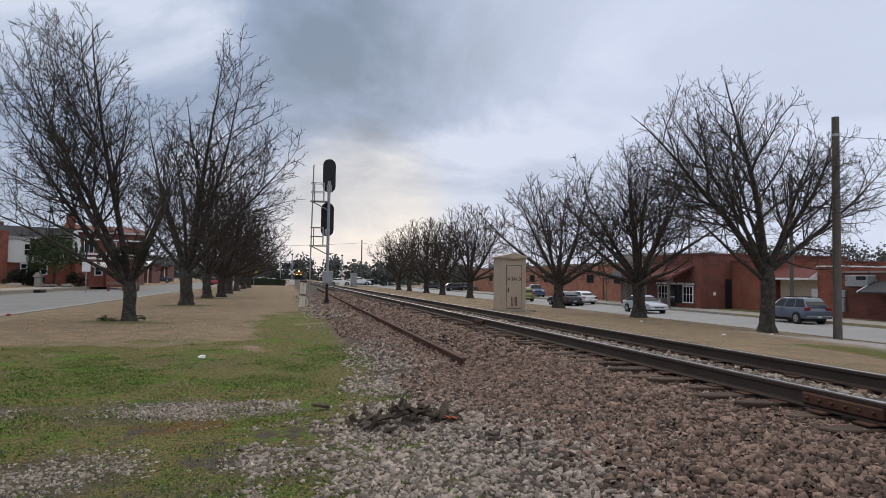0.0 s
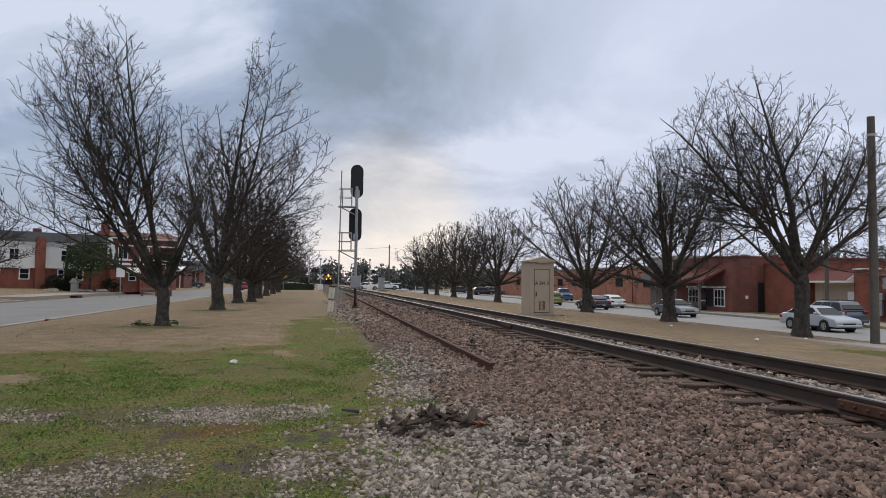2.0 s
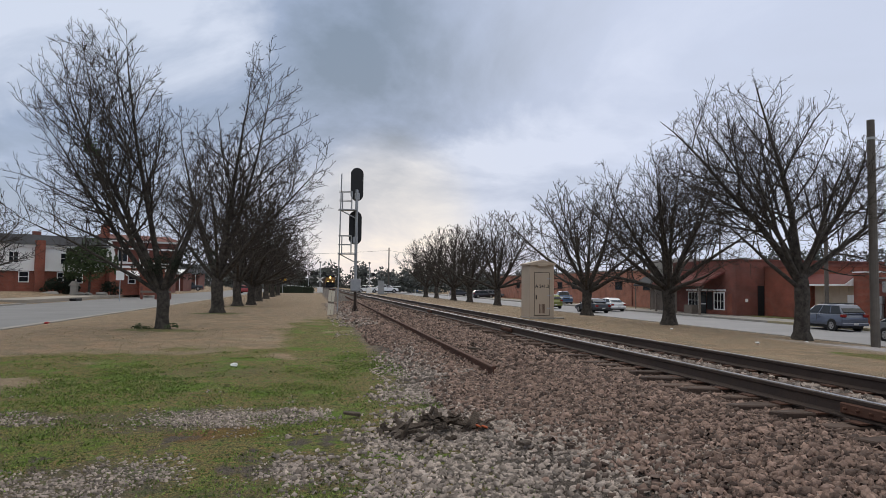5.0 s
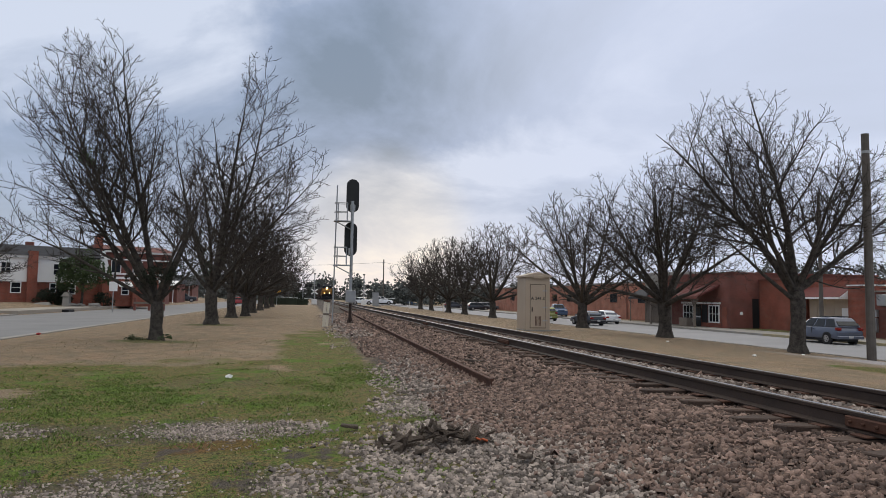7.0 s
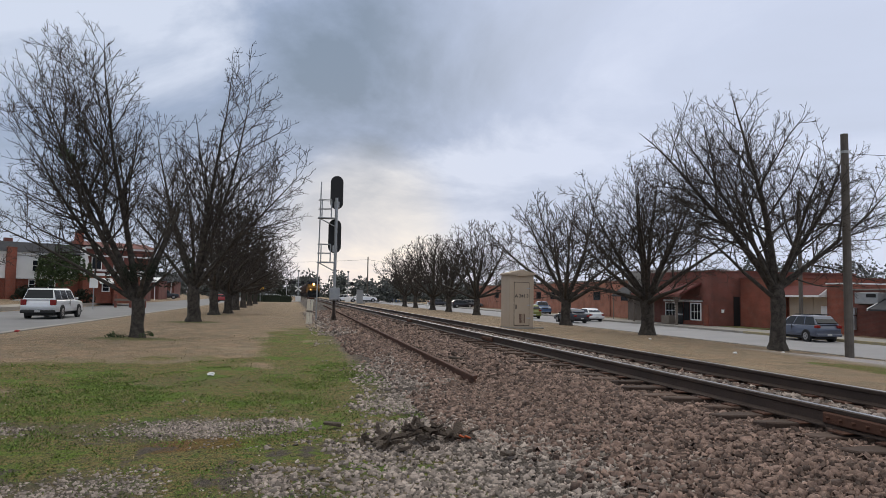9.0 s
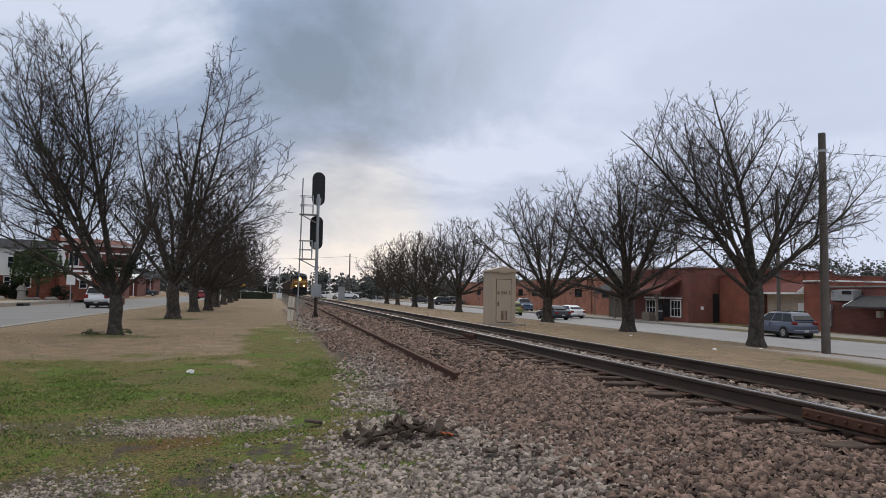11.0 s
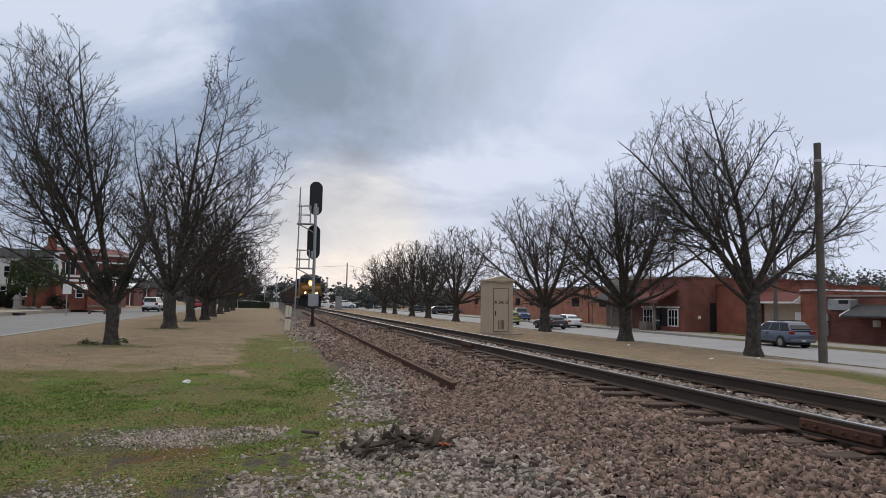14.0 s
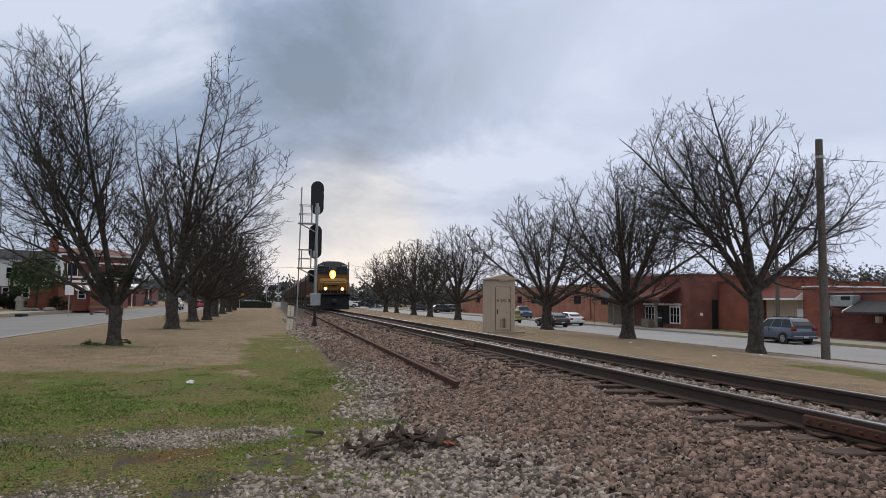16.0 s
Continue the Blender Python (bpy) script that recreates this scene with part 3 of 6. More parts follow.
def ballast():
    ps, sz = [], []
    for n, x0, x1, y0, y1, s in ((34000, 1.7, 5.0, 4.7, 11, 0.041), (6500, 2.0, 5.0, 3.5, 4.75, 0.041), (18000, 1.5, 5.0, 11, 26, 0.056), (5000, 1.4, 5.0, 26, 60, 0.1),
                                 (6000, 5.0, 8.8, 3.2, 22, 0.075), (3000, 5.0, 8.8, 22, 70, 0.11)):
        p = scatter(n, x0, x1, y0, y1, keep=lambda q: q[:, 0] > 2.25 + 0.8 * np.clip((9 - q[:, 1]) / 4, 0, 1) + 0.45 * np.sin(q[:, 1] * 0.9) * np.sin(q[:, 1] * 0.37 + 1) - np.clip((q[:, 1] - 14) / 40, 0, 0.5) + RNG.normal(0, 0.4, len(q)))
        p[:, 2] += RNG.uniform(-0.025, 0.03, len(p))
        ps.append(p), sz.append(s * RNG.uniform(0.6, 1.45, len(p)))
    o = stones("ballast", np.concatenate(ps), np.concatenate(sz), M["stone"])
    tagged(o, "reddish brown crushed stone ballast round the track", "ballast", kind="stuff")
    ps, sz = [], []

    def patch(q):
        f = np.array([noise.noise((x * 0.6, y * 0.6, 9.0)) + 0.6 * noise.noise((x * 2.1, y * 2.1, 5.0)) + 0.4 * noise.noise((x * 5, y * 5, 2.0)) for x, y, _ in q])
        edge = np.clip((q[:, 0] - 0.1 - 0.12 * (q[:, 1] - 6)) / 1.5, 0, 1) * (1 - 0.9 * np.clip((q[:, 1] - 9.0) / 2.0, 0, 1) * (q[:, 0] < 0.9)) * np.clip((3.9 - q[:, 0]) / 1.2, 0, 1)
        spill = np.zeros(len(q))
        for cx, cy, rx, ry, w in GRIT_PATCHES:
            spill = np.maximum(spill, w * np.clip(1.35 - np.hypot((q[:, 0] - cx) / rx, (q[:, 1] - cy) / ry), 0, 1))
        return RNG.uniform(0, 1, len(q)) < np.clip(np.maximum(1.15 * edge, spill) * (1 + 1.1 * f) + 0.35 * (f - 0.25), 0.0, 1)
    for n, x0, x1, y0, y1, s in ((30000, -0.3, 3.9, 4.0, 10.8, 0.035), (5000, 5.15, 6.35, 3.0, 24, 0.05), (11000, 0.7, 2.8, 10.8, 26, 0.042), (2500, 0.7, 2.6, 26, 60, 0.08), (62000, -5.6, 0.3, 4.6, 10.6, 0.021)):
        p = scatter(n, x0, x1, y0, y1, keep=(patch if y0 < 11 and x0 < 5 else (lambda q: q[:, 0] + RNG.normal(0, 0.3, len(q)) > 1.2) if x0 < 5 else None))
        if x0 > 5:
            p[:, 2] += 0.05
        ps.append(p), sz.append(s * RNG.uniform(0.5, 1.5, len(p)))
    o = stones("gravel", np.concatenate(ps), np.concatenate(sz), M["grit"])
    tagged(o, "pale grey limestone gravel spilling into the turf", "gravel", kind="stuff")


ballast()


def grass_tufts(name, n, x0, x1, y0, y1, h, material, keep, label):
    p = scatter(n, x0, x1, y0, y1, -0.004, keep)
    k = len(p)
    a = RNG.uniform(0, 2 * np.pi, k)
    hh = h * RNG.uniform(0.5, 1.4, k)
    w = 0.0055 * RNG.uniform(0.7, 1.5, k) * (1 + p[:, 1] / 14)
    lean = RNG.normal(0, 0.6, (k, 2)) * hh[:, None]
    v = np.zeros((k, 3, 3))
    v[:, 0] = p + np.stack([np.cos(a) * w, np.sin(a) * w, 0 * a], 1)
    v[:, 1] = p - np.stack([np.cos(a) * w, np.sin(a) * w, 0 * a], 1)
    v[:, 2] = p + np.stack([lean[:, 0], lean[:, 1], hh], 1)
    f = np.arange(3 * k).reshape(k, 3)
    return tagged(new(name, np_mesh(name, v.reshape(-1, 3), f, material)), label, "grass", kind="stuff")


def green_keep(q):
    f = np.array([noise.noise((x * 0.5, y * 0.5, 3.0)) + 0.7 * noise.noise((x * 1.6, y * 1.6, 7.0)) for x, y, _ in q])
    grit = np.zeros(len(q))
    for cx, cy, rx, ry, w in GRIT_PATCHES:
        grit = np.maximum(grit, w * np.clip(1.3 - np.hypot((q[:, 0] - cx) / rx, (q[:, 1] - cy) / ry), 0, 1))
    thin = 0.25 * np.clip((q[:, 0] + 0.2) / 1.6, 0, 2) + 1.3 * np.clip((q[:, 1] - 11) / 8, 0, 1) ** 1.5 + 0.5 * grit
    return f + RNG.normal(0, 0.22, len(q)) > thin - 0.02


grass_tufts("grass", 230000, -8, 1.7, 4.0, 19, 0.022, M["grass"], green_keep, "short bright green grass and moss tufts")
grass_tufts("dead_grass", 6000, -9.0, 1.4, 6, 26, 0.03, M["straw"], lambda q: RNG.uniform(0, 1, len(q)) < 0.25 + 0.45 * np.clip((q[:, 1] - 8) / 10, 0, 1), "short dead straw-coloured winter grass")

# ---------------------------------------------------------------- trees


def tubes(paths):
    """Joins branches, each (points, radii, sides), into one array of vertices and quads; alike branches are made together."""
    lots = {}
    for pts, rad, n in paths:
        lots.setdefault((len(pts), n), []).append((pts, np.broadcast_to(np.asarray(rad).reshape(len(pts), -1), (len(pts), n))))
    V, F, base = [], [], 0
    for (k, n), lot in lots.items():
        P, R = np.stack([p for p, _ in lot]), np.stack([r for _, r in lot])
        d = np.gradient(P, axis=1)
        d /= np.linalg.norm(d, axis=2, keepdims=True) + 1e-9
        ref = np.where(np.abs(d[:, :1, 2:]) > 0.8, np.array([0.31, 0.87, 0.38]), np.array([0, 0, 1.0]))
        u = np.cross(d, np.broadcast_to(ref, d.shape))
        u /= np.linalg.norm(u, axis=2, keepdims=True) + 1e-9
        w = np.cross(d, u)
        q = 2 * np.pi * np.arange(n) / n
        ring = P[:, :, None] + (u[:, :, None] * np.cos(q)[:, None] + w[:, :, None] * np.sin(q)[:, None]) * R[..., None]
        V.append(ring.reshape(-1, 3))
        i, j = np.meshgrid(np.arange(k - 1), np.arange(n), indexing="ij")
        f = np.stack([i * n + j, i * n + (j + 1) % n, (i + 1) * n + (j + 1) % n, (i + 1) * n + j], -1).reshape(-1, 4)
        F.append((f[None] + (base + np.arange(len(lot)) * k * n)[:, None, None]).reshape(-1, 4))
        base += len(lot) * k * n
    return np.concatenate(V), np.concatenate(F)


def branch(g, p, d, length, r, n, rise, bend, taper=0.7):
    pts, rad = [np.array(p, float)], [r]
    d = np.array(d, float)
    for i in range(n):
        d = d + g.normal(0, bend, 3) + np.array([0, 0, rise])
        d /= np.linalg.norm(d)
        pts.append(pts[-1] + d * length / n)
        rad.append(r * (1 - taper * (i + 1) / n))
    return np.array(pts), np.array(rad), d


STEPS = np.arange(0.1, 11.0, 0.2)


def room(crown, p, d):
    """How far one can go from p along d and still be inside the crown, a set of ellipsoids (centre, radii)."""
    q = p[None, :] + d[None, :] * STEPS[:, None]
    inside = np.zeros(len(STEPS), bool)
    for c, r in crown:
        inside |= (((q - np.array(c)) / np.array(r)) ** 2).sum(1) < 1
    at = np.nonzero(inside)[0]
    return float(STEPS[at[-1]]) if len(at) else 0.0


def bare_tree(seed, trunk_h, trunk_r, limbs, crown, lean=(0, 0), gaps=(0.36, 0.24, 0.165, 0.15), thin=0.0058, upright=0.0):
    """Trunk and limbs as one mesh, fine crown as another. limbs: (azimuth, tilt, length, rise, start height as a share of the trunk, thickness)."""
    g = np.random.default_rng(seed)
    wood, fine = [], []
    top = np.array([lean[0] * trunk_h, lean[1] * trunk_h, trunk_h])
    qs = np.array([0, 0.05, 0.12, 0.2, 0.3, 0.4, 0.5, 0.62, 0.75, 0.88, 1.0])
    tp = np.stack([top * q + np.array([0.07 * math.sin(4 * q + seed), 0.05 * math.cos(5 * q), 0]) * q for q in qs])
    tp[0, 2] = -0.25
    flare = np.interp(qs, [0, 0.05, 0.12, 0.25, 0.5, 0.8, 1.0], [1.65, 1.35, 1.14, 1.03, 0.98, 1.02, 0.8])
    ang = np.linspace(0, 2 * np.pi, 16, endpoint=False)
    ribs = np.sin(ang * 5 + seed)[None, :] * np.interp(qs, [0, 0.3, 1], [0.18, 0.07, 0.10])[:, None]
    trunk = (tp, trunk_r * (flare[:, None] * (1 + ribs) + g.normal(0, 0.045, (len(qs), 16))), 16)
    jobs = []
    for az, tilt, length, rise, start, thick in limbs:
        a, t = radians(az), radians(tilt)
        d = np.array([math.cos(a) * math.sin(t), math.sin(a) * math.sin(t), math.cos(t)])
        jobs.append((top * start * 0.97, d, min(length, room(crown, top, d) * 1.03), trunk_r * thick, 1, rise))
    while jobs:
        p, d, length, r, lev, rise = jobs.pop()
        n = (0, 12, 6, 4, 2, 1)[lev]
        pts, rad, _ = branch(g, p, d, length, r, n, rise, (0, 0.04, 0.10, 0.15, 0.18, 0.2)[lev], 0.93 if lev == 1 else 0.75)
        slim = np.maximum(rad, thin * (1.0, 1.0, 1.7, 1.4, 1.15, 1.0)[lev])
        (wood if lev < 3 else fine).append((pts, slim, (0, 9, 5, 3, 3, 3)[lev]))
        first = (0, 0.22, 0.14, 0.10, 0.1)[lev]
        count = max(2, int(length * (1 - first) / gaps[lev - 1]))
        if lev == 4:
            # last twigs, all of this branch at once
            q = np.append(g.uniform(first, 1.0, count), 1.0) * (len(pts) - 1)
            i = np.minimum(q.astype(int), len(pts) - 2)
            dd = (pts[i + 1] - pts[i]) / np.linalg.norm(pts[i + 1] - pts[i], axis=1)[:, None]
            at = pts[i] + (pts[i + 1] - pts[i]) * (q - i)[:, None]
            nd = dd + g.normal(0, 0.5, dd.shape) + np.array([0, 0, 0.15 + upright])
            nd /= np.linalg.norm(nd, axis=1)[:, None]
            tip = at + nd * (np.maximum(0.09, 0.42 * length * (1.15 - q / len(pts))) * g.uniform(0.6, 1.2, len(q)))[:, None]
            fine += [(np.stack(e), np.array([thin, thin * 0.6]), 3) for e in zip(at, tip)]
            continue
        turn = g.uniform(0, 6.28)
        for c in range(count + 1):
            q = 1.0 if c == count else min(0.99, first + (1 - first) * (c + g.uniform(0.1, 0.9)) / count)
            k = q * (len(pts) - 1)
            i = min(int(k), len(pts) - 2)
            at = pts[i] + (pts[i + 1] - pts[i]) * (k - i)
            dd = pts[i + 1] - pts[i]
            dd = dd / np.linalg.norm(dd)
            turn += 2.4 + g.normal(0, 0.35)
            u = np.cross(dd, np.array([0.2, 0.1, 1.0]))
            u /= np.linalg.norm(u) + 1e-9
            w = np.cross(dd, u)
            op = radians(g.uniform(8, 20) if c == count else g.uniform(34, 62))
            nd = dd * math.cos(op) + (u * math.cos(turn) + w * math.sin(turn)) * math.sin(op)
            nd[2] += 0.10 + upright
            nd /= np.linalg.norm(nd)
            rr = float(np.interp(k, range(len(rad)), rad))
            want = length * (0, 0.56, 0.54, 0.52, 0.50)[lev] * g.uniform(0.6, 1.15) * (1.1 - 0.72 * q)
            want = max(want, (0, 0.9, 0.45, 0.22, 0.09)[lev] * g.uniform(0.6, 1.2))
            free = room(crown, at, nd)
            if free < 0.25 and lev < 3:
                continue
            want = min(want, max(0.15, free * g.uniform(0.8, 1.08)))
            jobs.append((at, nd, want, min(rr * g.uniform(0.5, 0.68), 0.0135 * want + 0.005), lev + 1, (0, 0.03, 0.035, 0.04, 0.05)[lev] + upright * 0.3))
    return tubes([trunk] + wood), tubes(fine)


def plant_tree(name, m, meshes, label, group):
    t = tagged(empty(name, m), label, "tree", group)
    for nm, me in zip(("trunk", "crown"), meshes):
        o = new(nm, me)
        o.parent = t
    return t


def tree_meshes(*a, **k):
    (wv, wf), (fv, ff) = bare_tree(*a, **k)
    return np_mesh("trunk", wv, wf, M["bark"], True), np_mesh("crown", fv, ff, M["twig"])


def ring_limbs(seed, n, tilt0, tilt1, length, rise=0.02):
    """Limbs spread evenly round a fork, steep ones longer."""
    g = random.Random(seed)
    out = []
    for i in range(n):
        tilt = tilt0 + (tilt1 - tilt0) * ((i * 5) % n) / max(1, n - 1)
        out.append((360 * i / n + g.uniform(-16, 16), tilt, length * g.uniform(0.85, 1.08), rise + g.uniform(-0.006, 0.012), g.uniform(0.82, 1.0), 0.44 + 0.1 * g.random()))
    return out


def dome(h, r, low):
    """A broad rounded crown from height low to h."""
    return [((0, 0, low + (h - low) * 0.42), (r, r, (h - low) * 0.58)), ((0, 0, low + (h - low) * 0.25), (r * 0.93, r * 0.93, (h - low) * 0.42))]


def trees():
    left, right = "street trees on the west verge", "street trees on the east verge"
    lab = "bare winter street tree with dense fine twigs"
    # west verge
    t1 = tree_meshes(5, 1.35, 0.205, [(188, 40, 6.6, 0.012, 0.9, 0.52), (176, 24, 8.4, 0.004, 1.0, 0.62), (170, 13, 9.1, 0.006, 1.0, 0.58), (215, 30, 7.2, 0.006, 0.95, 0.46),
                              (150, 38, 6.4, 0.01, 0.95, 0.44), (5, 26, 5.6, 0.05, 0.9, 0.6), (60, 30, 5.2, 0.04, 0.95, 0.42), (300, 34, 4.8, 0.04, 0.95, 0.4), (195, 58, 5.2, 0.0, 0.92, 0.38), (350, 46, 3.4, 0.02, 0.95, 0.34)],
                     [((-2.6, 0, 6.5), (2.8, 3.3, 4.4)), ((-2.6, 0, 4.6), (3.1, 3.2, 2.2)), ((0.3, 0, 4.4), (1.7, 2.4, 2.6))], lean=(-0.05, 0), upright=0.06)
    plant_tree("street_tree", pose(-5.06, 25.0, ground_z(-5)), t1, "bare winter street tree with flaking bark and ivy in its fork", left)
    t2 = tree_meshes(8, 1.9, 0.31, [(350, 12, 14.6, 0.0, 1.0, 0.56), (352, 20, 11.5, 0.003, 1.0, 0.46), (345, 36, 8.4, 0.012, 0.96, 0.44), (20, 48, 7.4, 0.02, 0.94, 0.40), (180, 24, 8.6, 0.016, 0.95, 0.46), (185, 42, 6.0, 0.02, 0.92, 0.4),
                             (90, 30, 7.0, 0.02, 0.95, 0.4), (270, 32, 7.0, 0.02, 0.95, 0.4), (140, 20, 7.6, 0.02, 0.97, 0.36), (315, 52, 6.2, 0.01, 0.93, 0.36)],
                     [((2.7, -0.4, 10.8), (1.8, 2.0, 5.7)), ((1.6, 0, 6.2), (5.0, 4.6, 3.9)), ((4.2, 0, 8.6), (2.3, 2.6, 2.9)), ((-2.0, 0, 9.0), (1.7, 1.8, 2.7)), ((-1.2, 0, 6.2), (2.6, 3.4, 3.2))], thin=0.0085, gaps=(0.46, 0.32, 0.22, 0.2))
    plant_tree("street_tree", pose(-5.1, 38.8, 0), t2, "tall bare winter street tree with one high leader", left)
    wide = (0.48, 0.33, 0.27, 0.30)
    a = tree_meshes(21, 1.9, 0.30, ring_limbs(3, 8, 14, 62, 7.6), dome(10.1, 4.6, 2.4), gaps=(0.6, 0.4, 0.3, 0.3), thin=0.011)
    b = tree_meshes(22, 1.8, 0.30, ring_limbs(4, 12, 10, 76, 6.9), dome(9.2, 5.7, 1.9), gaps=wide, thin=0.011)
    c = tree_meshes(23, 1.7, 0.28, ring_limbs(6, 12, 10, 78, 6.5), dome(8.7, 5.5, 1.8), gaps=wide, thin=0.011)
    for i, (x, y, me, s) in enumerate(((-5.3, 50.6, a, 0.98), (-4.6, 53.8, b, 0.92), (-4.85, 64, c, 1.05), (-5.0, 76, a, 0.92), (-5.0, 88, b, 0.95), (-4.9, 100, c, 1.0))):
        plant_tree("street_tree", pose(x, y, 0, 0, 0, 67 * i) @ Matrix.Scale(s, 4), me, lab, left)
    # east verge
    e1 = tree_meshes(31, 2.6, 0.27, [(172, 33, 9.0, 0.004, 0.86, 0.62), (178, 12, 8.4, 0.002, 1.0, 0.60), (150, 25, 8.0, 0.006, 0.98, 0.42), (4, 34, 7.4, 0.008, 1.0, 0.56), (350, 54, 7.0, 0.012, 0.97, 0.46), (185, 60, 5.8, 0.002, 0.78, 0.36),
                              (90, 26, 6.8, 0.01, 0.98, 0.40), (265, 36, 6.6, 0.012, 0.96, 0.42), (20, 66, 5.6, 0.0, 0.93, 0.34), (205, 46, 7.4, 0.006, 0.9, 0.40), (320, 30, 6.6, 0.01, 0.98, 0.36)],
                     [((-1.9, 0, 7.0), (3.6, 3.8, 3.8)), ((-2.6, 0, 5.6), (3.6, 3.6, 2.6)), ((3.6, 0, 5.2), (2.3, 3.2, 3.3)), ((0.4, 0, 5.2), (3.4, 3.6, 2.6))])
    plant_tree("street_tree", pose(19.0, 23.9, ground_z(19)), e1, "spreading bare winter tree with stout forked limbs", right)
    e2 = tree_meshes(32, 2.0, 0.30, ring_limbs(9, 13, 8, 78, 6.8, 0.012), dome(9.7, 5.3, 2.2), thin=0.007, gaps=(0.38, 0.25, 0.18, 0.15))
    plant_tree("street_tree", pose(17.8, 32.0, ground_z(17.8)), e2, lab, right)
    for i, (x, y, me, s) in enumerate(((18.6, 44.5, b, 1.06), (18.2, 66.3, c, 1.1), (18.4, 79.6, b, 1.05), (18.3, 88.5, c, 1.15), (18.6, 103, a, 1.0), (18.6, 113, b, 1.1))):
        plant_tree("street_tree", pose(x, y, ground_z(x), 0, 0, 40 + 71 * i) @ Matrix.Scale(s, 4), me, lab, right)
    # a bare tree across the street
    plant_tree("street_tree", WEST @ pose(-25.0, 55.0, 0.35), c, "small bare tree beside the apartment block", "")


trees()


def leaf_mass(name, centre, radii, n, size, material, parent=None, seed=1, lumps=14):
    """Foliage as many small tilted leaf cards in overlapping lumps."""
    g = np.random.default_rng(seed)
    lc = g.normal(0, 0.45, (lumps, 3))
    lr = g.uniform(0.35, 0.62, lumps)
    which = g.integers(0, lumps, n)
    dirs = g.normal(0, 1, (n, 3))
    dirs /= np.linalg.norm(dirs, axis=1)[:, None]
    p = lc[which] + dirs * (lr[which] * g.uniform(0.55, 1.05, n) ** 0.5)[:, None]
    p = np.clip(p, -1.15, 1.15) * np.array(radii) + np.array(centre)
    u, v = g.normal(0, 1, (n, 3)), g.normal(0, 1, (n, 3))
    u /= np.linalg.norm(u, axis=1)[:, None]
    v -= u * (u * v).sum(1)[:, None]
    v /= np.linalg.norm(v, axis=1)[:, None]
    s = size * g.uniform(0.6, 1.4, (n, 1))
    q = np.stack([p - u * s, p + v * s * 0.5, p + u * s, p - v * s * 0.5], 1).reshape(-1, 3)
    ob = new(name, np_mesh(name, q, np.arange(4 * n).reshape(n, 4), material))
    if parent:
        ob.parent = parent
    return ob

# ---------------------------------------------------------------- signal mast


def signal():
    t = tagged(empty("railway_signal", pose(2.35, 38.8, 0.03)), "galvanised signal mast with two black oval signal heads and ladder", "railway signal")
    H = 8.1
    part("base_plate", bx(-0.28, 0.28, -0.28, 0.28, 0, 0.05, 0.01), M["steel"], t)
    part("foot", rd((0, 0, 0.05), (0, 0, 1.25), 0.085, n=12), M["steel"], t, "dark rusted lower mast")
    part("mast", rd((0, 0, 1.2), (0.0, 0, 7.0), 0.085, n=14), M["galv"], t)
    for a in range(4):
        q = radians(45 + 90 * a)
        part("gusset", rd((0.24 * math.cos(q), 0.24 * math.sin(q), 0.04), (0.08 * math.cos(q), 0.08 * math.sin(q), 0.45), 0.022), M["steel"], t)
    part("junction_box", bx(-0.28, 0.28, -0.34, -0.06, 1.25, 1.92, 0.02), M["galv"], t)
    for z, dx in ((7.35, 0.0), (4.85, -0.06)):
        h = part("signal_head", oval(0.36, 1.16, 0.05), M["black"], t, "black oval signal head seen from behind")
        h.matrix_basis = pose(dx + 0.02, 0.30, z)
        for dz in (0.3, 0, -0.3):
            hood = part("hood", rd((0, 0.03, dz), (0, 0.34, dz), 0.12, n=12), M["black"], h)
        c = part("bracket", bx(dx - 0.12, dx + 0.16, -0.05, 0.28, z - 0.92, z - 0.55, 0.02), M["galv"], t)
        # platform with its guard rails
        pz = z - 1.55
        part("platform", bx(-1.02, -0.05, -0.28, 0.28, pz, pz + 0.05), M["galv"], t)
        part("brace", rd((-0.9, 0, pz), (-0.08, 0, pz - 0.42), 0.03), M["galv"], t)
        for y in (-0.26, 0.26):
            for x in (-0.80, -0.28):
                part("guard_post", rd((x, y, pz), (x, y, pz + 1.05), 0.022, n=6), M["galv"], t)
            for dz in (0.55, 1.05):
                part("guard_rail", rd((-1.0, y, pz + dz), (-0.28, y, pz + dz), 0.02, n=6), M["galv"], t)
    lad = empty("ladder", pose(-0.98, 0, 0, 0, 0.8, 0))
    lad.parent = t
    ladder(H, lad)


def oval(r, half, d):
    bm = bmesh.new()
    pts = [(r * math.cos(a), half - r - 0.2 + r * math.sin(a)) for a in (math.pi * i / 12 for i in range(13))]
    pts += [(-x, -z) for x, z in pts]
    prism(bm, pts, "y", 0, d)
    return bm


def ladder(h, parent):
    for y in (-0.2, 0.2):
        part("stile", rd((0, y, 0.1), (0, y, h - 0.25), 0.03, n=6), M["galv"], parent)
    for k in range(int((h - 0.6) / 0.3)):
        part("rung", rd((0, -0.2, 0.4 + 0.3 * k), (0, 0.2, 0.4 + 0.3 * k), 0.013, n=5), M["galv"], parent)


signal()


